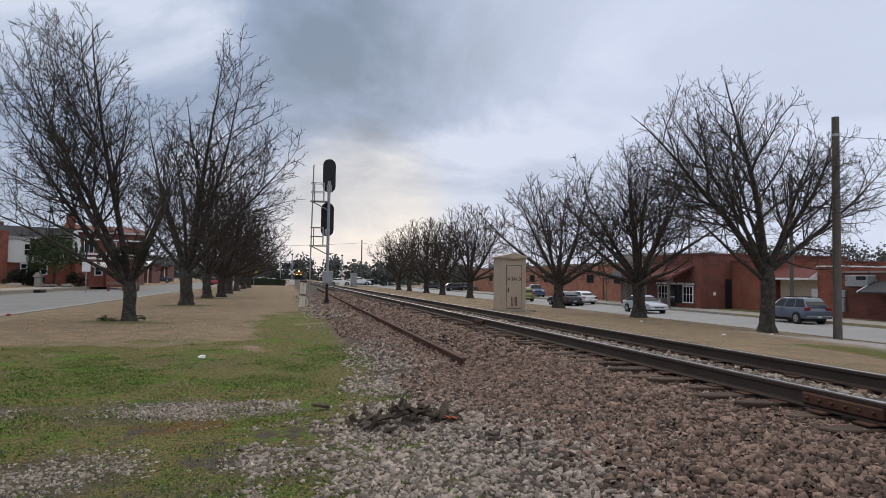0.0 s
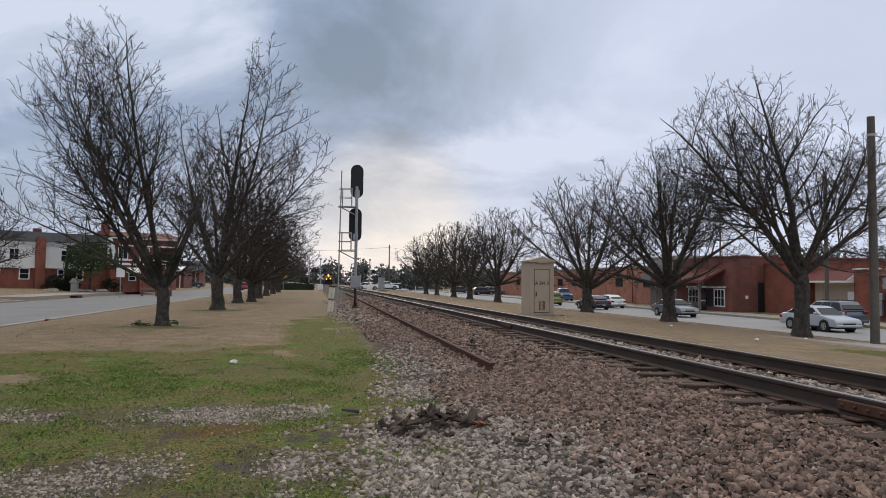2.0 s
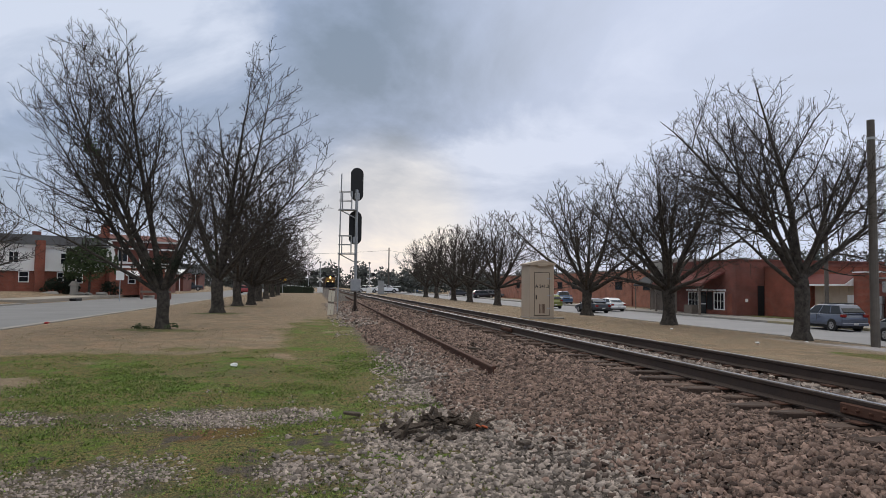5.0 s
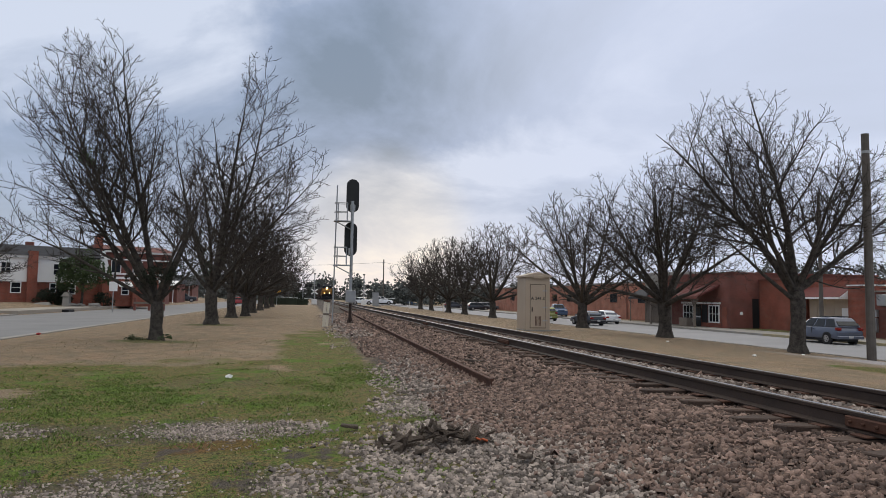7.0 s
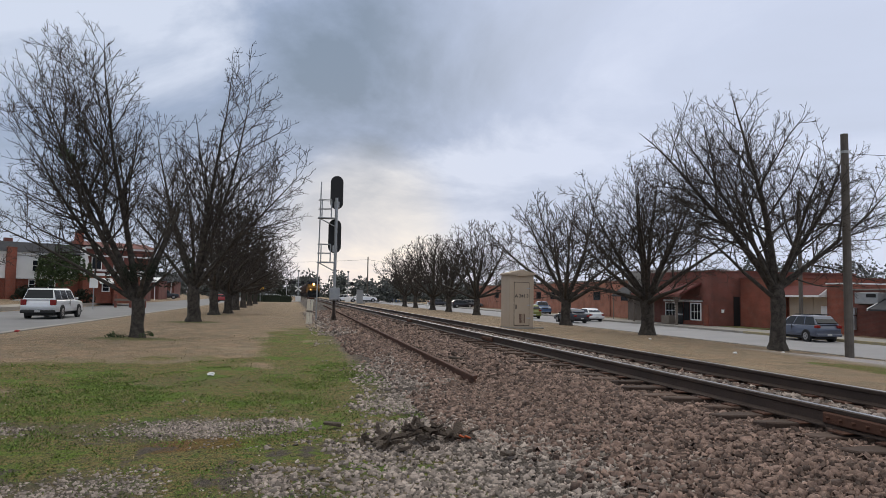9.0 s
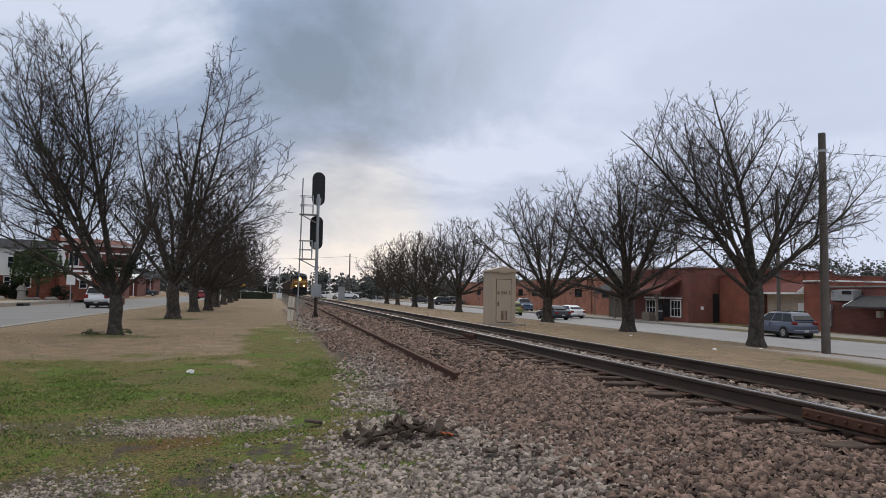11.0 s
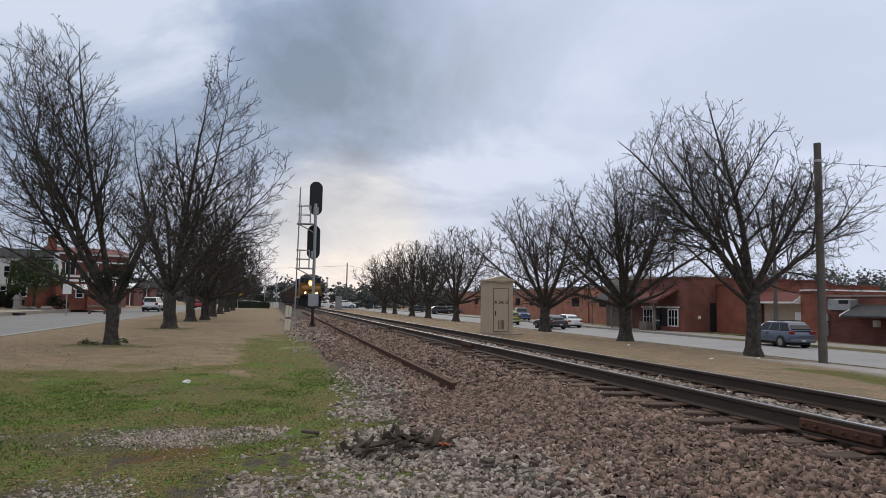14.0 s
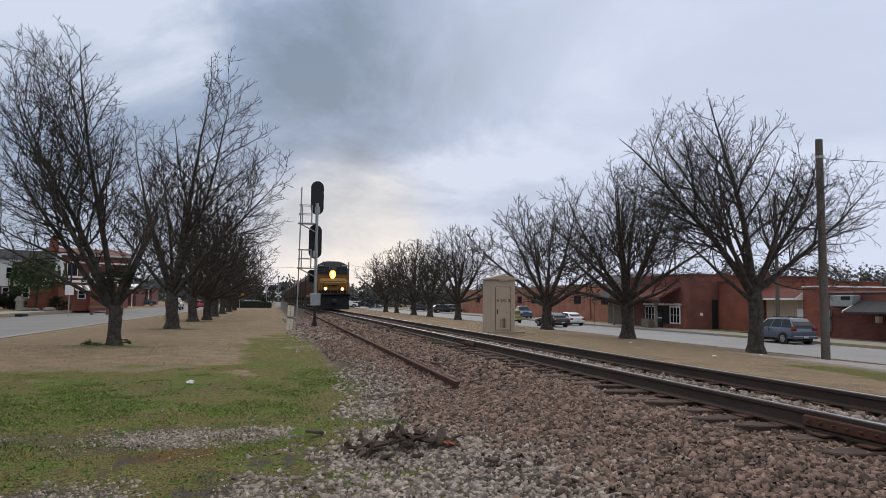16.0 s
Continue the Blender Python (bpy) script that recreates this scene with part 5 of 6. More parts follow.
def loft_outline(pts, L, w0, w1, zlo, zhi):
    """A closed side outline drawn out to both sides, narrower towards its top."""
    bm = bmesh.new()
    def half(z):
        return w0 + (w1 - w0) * max(0, min(1, (z - zlo) / (zhi - zlo)))
    a = [bm.verts.new((-half(z), (s - 0.5) * L, z)) for s, z in pts]
    c = [bm.verts.new((half(z), (s - 0.5) * L, z)) for s, z in pts]
    k = len(pts)
    for i in range(k):
        bm.faces.new((a[i], a[(i + 1) % k], c[(i + 1) % k], c[i]))
    bm.faces.new(a[::-1]), bm.faces.new(c)
    bmesh.ops.recalc_face_normals(bm, faces=bm.faces[:])
    bmesh.ops.bevel(bm, geom=bm.edges[:], offset=0.085, segments=3, affect="EDGES", profile=0.55, clamp_overlap=True)
    return bm


def car(name, spec, col, label, m, category="car", rack=False):
    t = tagged(empty(name, m), label, category)
    L, W = spec["L"], spec["W"]
    hw = W / 2
    body = part("body", loft_outline(spec["body"], L, hw, hw - 0.10, spec["body"][0][1], spec["body"][3][1] + 0.03), col, t, smooth=True)
    cab = spec["cabin"]
    zlo, zhi = cab[0][1], max(z for _, z in cab)
    cabin = part("cabin", loft_outline(cab, L, hw - 0.10, hw - 0.30, zlo, zhi), col, t, smooth=True)

    def wz(z):
        return hw - 0.10 + (-0.20) * (z - zlo) / (zhi - zlo)
    # side windows
    ys = [(s - 0.5) * L for s, _ in cab]
    y_front, y_back, y_roof0, y_roof1 = ys[0], ys[-1], ys[2], ys[-2]
    z0, z1 = zlo + 0.06, zhi - 0.12
    f0 = y_front + (ys[1] - y_front) * 0.25 + 0.14
    b0 = y_back - 0.10
    f1, b1 = ys[1] + 0.16, y_roof1 + (0.06 if spec is SEDAN else 0.10)
    n = 3 if spec in (SUV, BIGSUV) else (1 if spec is PICKUP else 2)
    for s in (-1, 1):
        for k in range(n):
            u0, u1 = k / n + 0.02, (k + 1) / n - 0.02
            bm = bmesh.new()
            q = [(f0 + (b0 - f0) * u0, z0), (f0 + (b0 - f0) * u1, z0), (f1 + (b1 - f1) * u1, z1), (f1 + (b1 - f1) * u0, z1)]
            vs = [bm.verts.new((s * (wz(z) + e), y, z)) for e in (0.012, -0.02) for y, z in q]
            bm.faces.new(vs[:4]), bm.faces.new(vs[4:][::-1])
            for i in range(4):
                bm.faces.new((vs[i], vs[i + 4], vs[(i + 1) % 4 + 4], vs[(i + 1) % 4]))
            bmesh.ops.recalc_face_normals(bm, faces=bm.faces[:])
            part("side_window", bm, M["glass"], cabin)
    # windscreen and rear window

    def slant(nm, ya, za, yb, zb, out):
        bm = bmesh.new()
        vs = []
        for e in (0.014, -0.02):
            for y, z, w in ((ya, za, wz(za) - 0.08), (yb, zb, wz(zb) - 0.06)):
                vs += [bm.verts.new((-w, y + out * e, z + e)), bm.verts.new((w, y + out * e, z + e))]
        for f in ((0, 1, 3, 2), (4, 6, 7, 5), (0, 2, 6, 4), (1, 5, 7, 3), (0, 4, 5, 1), (2, 3, 7, 6)):
            bm.faces.new([vs[i] for i in f])
        bmesh.ops.recalc_face_normals(bm, faces=bm.faces[:])
        part(nm, bm, M["glass"], cabin)
    slant("windscreen", ys[0] + 0.10, cab[0][1] + 0.08, ys[1] - 0.02, cab[1][1] - 0.03, -1)
    slant("rear_window", ys[-1] - 0.06, cab[-1][1] + 0.12, ys[-2] + 0.03, cab[-2][1] - 0.10, 1)
    # wheels
    r = spec["wheel"]
    for s in (-1, 1):
        for ax in spec["axle"]:
            y = (ax - 0.5) * L
            part("wheel_arch", rd((s * (hw - 0.16), y, r), (s * (hw + 0.006), y, r), r + 0.065, n=20), TRIM, t)
            w = part("wheel", rd((s * (hw - 0.20), y, r), (s * (hw + 0.015), y, r), r, n=20), M["rubber"], t, smooth=False)
            part("rim", rd((s * (hw - 0.02), y, r), (s * (hw + 0.025), y, r), r * 0.64, n=16), M["rim"], w)
            for q in range(5):
                an = 2 * math.pi * q / 5
                part("spoke_gap", rd((s * (hw + 0.018), y + r * 0.38 * math.cos(an), r + r * 0.38 * math.sin(an)), (s * (hw + 0.027), y + r * 0.38 * math.cos(an), r + r * 0.38 * math.sin(an)), r * 0.12, n=6), TRIM, w)
    zb = spec["body"][1][1]
    for s in (-1, 1):
        part("headlight", bx(min(s * (hw - 0.5), s * (hw - 0.10)), max(s * (hw - 0.5), s * (hw - 0.10)), -L / 2 - 0.015, -L / 2 + 0.2, zb - 0.12, zb + 0.03, 0.03), LENS_CLEAR, t)
        tall = 0.34 if spec is BIGSUV else 0.18
        part("tail_light", bx(min(s * (hw - 0.36), s * (hw - 0.04)), max(s * (hw - 0.36), s * (hw - 0.04)), L / 2 - 0.22, L / 2 + 0.012, spec["body"][-2][1] + 0.10, spec["body"][-2][1] + 0.10 + tall, 0.03), LENS_RED, t)
        part("mirror", bx(min(s * (hw - 0.05), s * (hw + 0.14)), max(s * (hw - 0.05), s * (hw + 0.14)), ys[0] + 0.30, ys[0] + 0.42, zlo + 0.04, zlo + 0.17, 0.03), col, t)
        part("door_seam", bx(min(s * (hw - 0.07), s * (hw - 0.04)), max(s * (hw - 0.07), s * (hw - 0.04)), -0.06, -0.045, 0.42, zlo), TRIM, t)
        part("door_handle", bx(min(s * (hw - 0.08), s * (hw - 0.01)), max(s * (hw - 0.08), s * (hw - 0.01)), 0.02, 0.18, zlo - 0.13, zlo - 0.09), col, t)
        if rack:
            part("roof_rail", bx(s * (hw - 0.36) - 0.02, s * (hw - 0.36) + 0.02, y_roof0 + 0.2, y_roof1 - 0.1, zhi + 0.0, zhi + 0.05), TRIM, t)
    part("grille", bx(-0.42, 0.42, -L / 2 - 0.012, -L / 2 + 0.1, zb - 0.2, zb - 0.06, 0.02), TRIM, t)
    part("front_bumper", bx(-hw + 0.08, hw - 0.08, -L / 2 - 0.05, -L / 2 + 0.2, 0.30, 0.44, 0.04), TRIM if spec is BIGSUV else col, t)
    part("rear_bumper", bx(-hw + 0.05, hw - 0.05, L / 2 - 0.2, L / 2 + 0.06, 0.36, 0.56, 0.04), TRIM if spec is BIGSUV else col, t)
    part("number_plate", bx(-0.16, 0.16, L / 2 + 0.06, L / 2 + 0.07, 0.42, 0.55), PLATE, t)
    part("underbody", bx(-hw + 0.25, hw - 0.25, -L / 2 + 0.3, L / 2 - 0.3, 0.2, 0.42), TRIM, t)
    if spec is PICKUP:
        part("bed", bx(-hw + 0.2, hw - 0.2, (0.68 - 0.5) * L, L / 2 - 0.1, 1.13, 1.19), TRIM, t)
    return t


P_WHITE, P_SILVER = paint("white_car_paint", (0.70, 0.71, 0.73)), paint("silver_car_paint", (0.13, 0.133, 0.145))
P_BLUE, P_DARK = paint("slate_blue_car_paint", (0.085, 0.10, 0.145)), paint("dark_car_paint", (0.018, 0.018, 0.024))
P_YELLOW, P_NAVY = paint("yellow_car_paint", (0.20, 0.21, 0.05)), paint("blue_car_paint", (0.05, 0.10, 0.20))
P_RED = paint("red_car_paint", (0.30, 0.02, 0.02))
Z_E, Z_W = -0.974, -0.194
LANE_E, LANE_W = 29.7, -14.9
P_LIGHT = paint("light_silver_car_paint", (0.42, 0.44, 0.49))
light_sedan = car("sedan", SEDAN, P_LIGHT, "light silver sedan driving down the street", pose(LANE_E, 52.5, Z_E))
silver_sedan = car("sedan", SEDAN, P_SILVER, "silver grey sedan driving down the street", pose(LANE_E, 68.3, Z_E))
big_suv = car("large_suv", BIGSUV, P_WHITE, "white full-size utility wagon with dark rear glass driving away", pose(LANE_W, 43, Z_W, 0, 0, 180), rack=True)
car("suv", SUV, P_BLUE, "slate blue crossover parked at the kerb", pose(33.4, 39.4, Z_E, 0, 0, 176), rack=True)
car("sedan", SEDAN, P_DARK, "black sedan parked beside the tree", pose(28.8, 67.4, Z_E, 0, 0, 184))
car("sedan", SEDAN, P_WHITE, "white sedan parked at the far kerb", pose(32.8, 72.0, Z_E, 0, 0, 180))
car("small_suv", SUV, P_YELLOW, "yellow-green small car parked behind the cabinet", pose(28.6, 80.3, Z_E, 0, 0, 180))
car("pickup_truck", PICKUP, P_NAVY, "dark blue pickup truck facing the track", pose(36.2, 95.7, -0.82, 0, 0, -10), "pickup")
car("suv", SUV, P_DARK, "dark parked utility car under the far trees", pose(36.0, 143, -0.9, 0, 0, 95))
car("suv", SUV, P_SILVER, "grey parked utility car under the far trees", pose(39.0, 146, -0.86, 0, 0, 80))
car("suv", SUV, P_DARK, "dark parked utility car by the far shops", pose(35.5, 165, -0.9, 0, 0, 90))
car("sedan", SEDAN, P_NAVY, "blue sedan parked near the crossing", pose(34.0, 230, Z_E, 0, 0, 90))
car("sedan", SEDAN, P_WHITE, "white sedan waiting at the level crossing", pose(11.0, 142, 0.06, 0, 0, 90))
car("small_suv", SUV, P_WHITE, "white car waiting at the level crossing", pose(15.4, 145, 0.06, 0, 0, 92))
car("sedan", SEDAN, P_RED, "red car parked beyond the hedge", pose(-12.4, 136, Z_W, 0, 0, 80))
car("pickup_truck", PICKUP, P_DARK, "dark pickup parked before the low houses", pose(-25.5, 150, 0.1, 0, 0, 100), "pickup")

# ---------------------------------------------------------------- train
YEL = mat("yellow_engine_paint", (0.27, 0.130, 0.016), (0.18, 0.085, 0.014), rough=0.5, scale=1.5, fine=20, bump=0.1)
NAVY = mat("dark_blue_engine_paint", (0.008, 0.009, 0.012), (0.015, 0.015, 0.017), spec=0.15, rough=0.6, scale=1.5, fine=20, bump=0.1)
GREYP = mat("grey_roof_paint", (0.10, 0.10, 0.11), (0.06, 0.06, 0.065), rough=0.6, scale=1.5, fine=20, bump=0.1)
BEAM = mat("lit_headlamp", (1, 0.8, 0.4), rough=0.3, bump=0, emit=(1.0, 0.70, 0.28, 14.0))
# glowing amber that imitates the orange halo round a lit lamp
HALO = mat("amber_halo_glow", (0.8, 0.45, 0.1), rough=0.3, bump=0, emit=(1.0, 0.42, 0.05, 2.2))
BROWN = mat("brown_wagon_steel", (0.115, 0.075, 0.058), (0.075, 0.052, 0.043), rough=0.8, scale=1.2, fine=15, bump=0.3)


def truck(parent, y, wheels=3):
    tr = part("truck_frame", bx(-1.15, 1.15, y - 1.9, y + 1.9, 0.55, 0.95, 0.05), TRIM, parent)
    for k in range(wheels):
        yy = y + (k - (wheels - 1) / 2) * 1.75
        for s in (-1, 1):
            part("wheel", rd((s * 0.70, yy, 0.52), (s * 0.84, yy, 0.52), 0.51, n=20), M["steel"], tr)
            part("axle_box", bx(s * 1.05 - 0.13, s * 1.05 + 0.13, yy - 0.2, yy + 0.2, 0.38, 0.75), TRIM, tr)


def locomotive(m):
    """Nose towards -y, rail top at z = 0."""
    t = tagged(empty("locomotive", m), "yellow and dark blue diesel freight locomotive with lit headlamps", "locomotive")
    part("underframe", bx(-1.5, 1.5, 0.5, 22.0, 1.15, 1.55, 0.03), NAVY, t)
    pl = prism(bmesh.new(), [(0.0, 0.12), (0.35, 1.5), (0.75, 1.5), (0.75, 0.12)], "x", -1.45, 1.45)
    part("snow_plough", pl, NAVY, t)
    part("anticlimber", bx(-1.5, 1.5, 0.15, 0.6, 1.42, 1.62, 0.03), NAVY, t)
    part("coupler", bx(-0.2, 0.2, -0.45, 0.3, 0.72, 1.05, 0.04), TRIM, t)
    for x in (-0.55, -0.35, 0.35, 0.55):
        part("air_hose", rd((x, 0.05, 1.0), (x, -0.08, 0.5), 0.03), TRIM, t)
    nose = prism(bmesh.new(), [(0.75, 1.6), (0.72, 2.75), (1.0, 3.05), (2.6, 3.15), (2.6, 1.6)], "x", -1.28, 1.28)
    bmesh.ops.bevel(nose, geom=nose.edges[:], offset=0.10, segments=2, affect="EDGES")
    part("nose", nose, YEL, t, "yellow short nose")
    part("nose_skirt", bx(-1.33, 1.33, 0.66, 2.62, 1.58, 1.92, 0.03), NAVY, t, "dark blue lower nose")
    part("nose_band", bx(-0.5, 0.5, 0.668, 0.70, 2.30, 2.44), NAVY, t, "plain dark lettering bar")
    cabo = [(-1.53, 1.6), (1.53, 1.6), (1.53, 3.95), (1.2, 4.52), (0.6, 4.72), (-0.6, 4.72), (-1.2, 4.52), (-1.53, 3.95)]
    cab = prism(bmesh.new(), cabo, "y", 2.3, 5.2)
    cb = part("cab", cab, YEL, t, "yellow driving cab")
    top = prism(bmesh.new(), [(-1.56, 3.55), (1.56, 3.55), (1.56, 3.98), (1.22, 4.57), (0.6, 4.78), (-0.6, 4.78), (-1.22, 4.57), (-1.56, 3.98)], "y", 2.2, 5.3)
    part("cab_roof", top, GREYP, t, "dark grey upper cab and roof")
    for x0, x1 in ((-1.40, -0.85), (-0.78, -0.36), (0.36, 0.78), (0.85, 1.40)):
        part("windscreen", bx(x0, x1, 2.16, 2.2, 3.56, 4.22), M["glass"], cb)
    for s in (-1, 1):
        part("side_window", bx(min(s * 1.56, s * 1.59), max(s * 1.56, s * 1.59), 3.0, 4.7, 3.35, 3.95), M["glass"], cb)
        nb = part("number_board", bx(s * 1.1 - 0.34, s * 1.1 + 0.34, 2.08, 2.3, 4.26, 4.48), TRIM, cb)
        part("number_bar", bx(s * 1.1 - 0.24, s * 1.1 + 0.24, 2.07, 2.08, 4.32, 4.42), PLATE, nb)
        part("door_panel", bx(s * 0.95 - 0.02, s * 0.95 + 0.02, 0.70, 0.76, 1.65, 2.7), NAVY, t)
    hl = part("headlight_box", bx(-0.32, 0.32, 2.02, 2.3, 3.08, 3.95, 0.04), NAVY, cb)
    for z in (3.40, 3.60):
        # added glowing disc behind each lamp, for the halo of its light
        part("halo_disc", rd((0, 2.0, z), (0, 2.02, z), 0.30, n=18), HALO, hl, "amber disc for the headlamp halo")
        part("headlight", rd((0, 1.97, z), (0, 2.0, z), 0.14, n=16), BEAM, hl, "glowing headlamp")
    for s in (-1, 1):
        d = part("ditch_light_box", bx(s * 0.8 - 0.2, s * 0.8 + 0.2, 0.28, 0.75, 1.85, 2.25, 0.03), NAVY, t)
        part("halo_disc", rd((s * 0.8, 0.26, 2.05), (s * 0.8, 0.28, 2.05), 0.16, n=16), HALO, d)
        part("ditch_light", rd((s * 0.8, 0.23, 2.05), (s * 0.8, 0.26, 2.05), 0.10, n=14), BEAM, d, "glowing ditch lamp")
        for k in range(5):
            part("handrail_post", rd((s * (0.35 + 0.28 * k), 0.3, 1.6), (s * (0.35 + 0.28 * k), 0.3, 2.6), 0.02, n=6), YEL, t)
        part("handrail", rd((s * 0.35, 0.3, 2.6), (s * 1.47, 0.3, 2.6), 0.022, n=6), YEL, t)
        for k in range(4):
            part("step", bx(s * 1.3 - 0.2, s * 1.3 + 0.2, 0.45 + 0.08 * k, 0.8 + 0.08 * k, 0.35 + 0.3 * k, 0.39 + 0.3 * k), YEL, t)
        part("side_sill", bx(min(s * 1.44, s * 1.55), max(s * 1.44, s * 1.55), 0.7, 22, 1.35, 1.6), YEL, t, "yellow sill stripe")
        part("side_handrail", rd((s * 1.46, 5.4, 2.6), (s * 1.46, 21.8, 2.6), 0.022, n=6), YEL, t)
        for k in range(10):
            part("stanchion", rd((s * 1.46, 5.6 + 1.78 * k, 1.55), (s * 1.46, 5.6 + 1.78 * k, 2.6), 0.02, n=6), YEL, t)
        for k in range(9):
            part("hood_door", bx(min(s * 0.94, s * 0.97), max(s * 0.94, s * 0.97), 5.7 + 1.2 * k, 6.75 + 1.2 * k, 1.8, 3.7), NAVY, t)
    part("long_hood", bx(-0.94, 0.94, 5.2, 21.6, 1.55, 4.15, 0.08), NAVY, t, "dark blue long hood")
    part("radiator", bx(-1.5, 1.5, 16.5, 20.8, 3.2, 4.55, 0.12), NAVY, t)
    part("exhaust", bx(-0.4, 0.4, 9.5, 10.6, 4.1, 4.6, 0.04), TRIM, t)
    for y in (7.0, 12.6, 14.6):
        part("roof_fan", rd((0, y, 4.12), (0, y, 4.32), 0.62, n=18), GREYP, t)
    part("horn", bx(-0.9, -0.5, 3.2, 3.7, 4.62, 4.8), TRIM, t)
    part("fuel_tank", bx(-1.4, 1.4, 8.6, 14.0, 0.3, 1.15, 0.12), TRIM, t)
    truck(t, 4.4), truck(t, 18.2)
    return t


def hopper(m):
    t = tagged(empty("hopper_wagon", m), "brown ribbed steel hopper wagon of the freight train", "freight wagon", "wagons of the freight train")
    bodyo = [(-1.5, 1.3), (1.5, 1.3), (1.55, 3.5), (1.15, 4.25), (-1.15, 4.25), (-1.55, 3.5)]
    b = part("body", prism(bmesh.new(), bodyo, "y", 0.7, 14.6), BROWN, t)
    for s in (-1, 1):
        for k in range(13):
            y = 1.0 + k * 1.1
            part("rib", bx(min(s * 1.5, s * 1.6), max(s * 1.5, s * 1.6), y, y + 0.1, 1.3, 3.5), BROWN, b)
    part("roof_walk", bx(-0.35, 0.35, 0.8, 14.5, 4.25, 4.34), M["galv"], t)
    part("sill", bx(-0.4, 0.4, 0, 15.3, 0.8, 1.1), TRIM, t)
    for y in (4.5, 7.6, 10.7):
        part("hopper_bay", prism(bmesh.new(), [(y - 1.3, 1.3), (y + 1.3, 1.3), (y + 0.4, 0.4), (y - 0.4, 0.4)], "x", -1.2, 1.2), BROWN, t)
    part("ladder", bx(-1.62, -1.55, 0.9, 1.3, 1.0, 4.2), TRIM, t)
    truck(t, 2.2, 2), truck(t, 13.1, 2)
    return t


TRAIN_X = TRACK_X
engine = locomotive(pose(TRAIN_X, 300, RAIL_TOP))
first = hopper(pose(TRAIN_X, 323, RAIL_TOP))
wagons = [(first, 22.6)]
for k in range(1, 9):
    wagons.append((copy_thing(first, pose(TRAIN_X, 323 + 15.5 * k, RAIL_TOP)), 22.6 + 15.5 * k))

# ---------------------------------------------------------------- poles, wires, crossing, distance


def pole(name, x, y, z0, z1, r, label, arm=None):
    t = tagged(empty(name, pose(x, y, z0)), label, "utility pole")
    part("shaft", rd((0, 0, -0.4), (0, 0, z1 - z0), r, r * 0.82, n=12), M["wood_pole"], t)
    if arm:
        part("crossarm", bx(-arm, arm, -0.06, 0.06, z1 - z0 - 0.8, z1 - z0 - 0.65), M["wood_pole"], t)
        for s in (-1, -0.5, 0.5, 1):
            part("insulator", rd((s * arm * 0.95, 0, z1 - z0 - 0.65), (s * arm * 0.95, 0, z1 - z0 - 0.5), 0.05), M["galv"], t)
    else:
        part("band", rd((0, 0, z1 - z0 - 0.75), (0, 0, z1 - z0 - 0.65), r * 0.95), M["galv"], t)
        part("cap", rd((0, 0, z1 - z0), (0, 0, z1 - z0 + 0.02), r * 0.84, n=12), M["galv"], t)
    return t


def wire(a, b, sag, r=0.012, n=14):
    bm = bmesh.new()
    a, b = Vector(a), Vector(b)
    pts = [a.lerp(b, i / n) - Vector((0, 0, 4 * sag * (i / n) * (1 - i / n))) for i in range(n + 1)]
    for p, q in zip(pts, pts[1:]):
        rod(bm, p, q, r, n=4, caps=False)
    return tagged(part("overhead_wire", bm, M["black"], None), "thin black overhead wire between poles", "wire")


pole("utility_pole", 20.98, 22.4, ground_z(20.98), 8.15, 0.165, "stout weathered timber pole on the verge")
pole("utility_pole", 37.0, 43.9, -0.82, 9.8, 0.15, "dark brown timber pole on the pavement")
pole("utility_pole", 62.0, 66.0, -0.82, 9.5, 0.12, "thin timber pole behind the shops")
pole("utility_pole", 53.0, 82.0, -0.82, 11.5, 0.12, "thin timber pole behind the shops")
pole("utility_pole", 78.0, 66.0, -0.82, 7.8, 0.14, "thin timber pole behind the shops")
pole("utility_pole", 16.3, 150, 0.0, 9.9, 0.15, "timber pole beyond the level crossing")
pole("utility_pole", 10.4, 170, 0.0, 8.2, 0.12, "timber pole beyond the level crossing", 1.0)
pole("utility_pole", -40, 150, 0.5, 9.4, 0.15, "timber pole beyond the houses")
wire((21, 22.4, 7.4), (52, 14, 7.6), 0.5)
wire((20.98, 22.4, 6.6), (37.0, 43.9, 7.2), 0.3)
wire((16.3, 150, 9.3), (-40, 150, 8.9), 1.1, 0.03)
wire((16.3, 150, 9.3), (60, 165, 8.0), 1.2, 0.03)
wire((37.0, 43.9, 9.3), (53, 82, 11), 0.4)
wire((37.0, 43.9, 9.1), (68, 14, 9.3), 0.5)


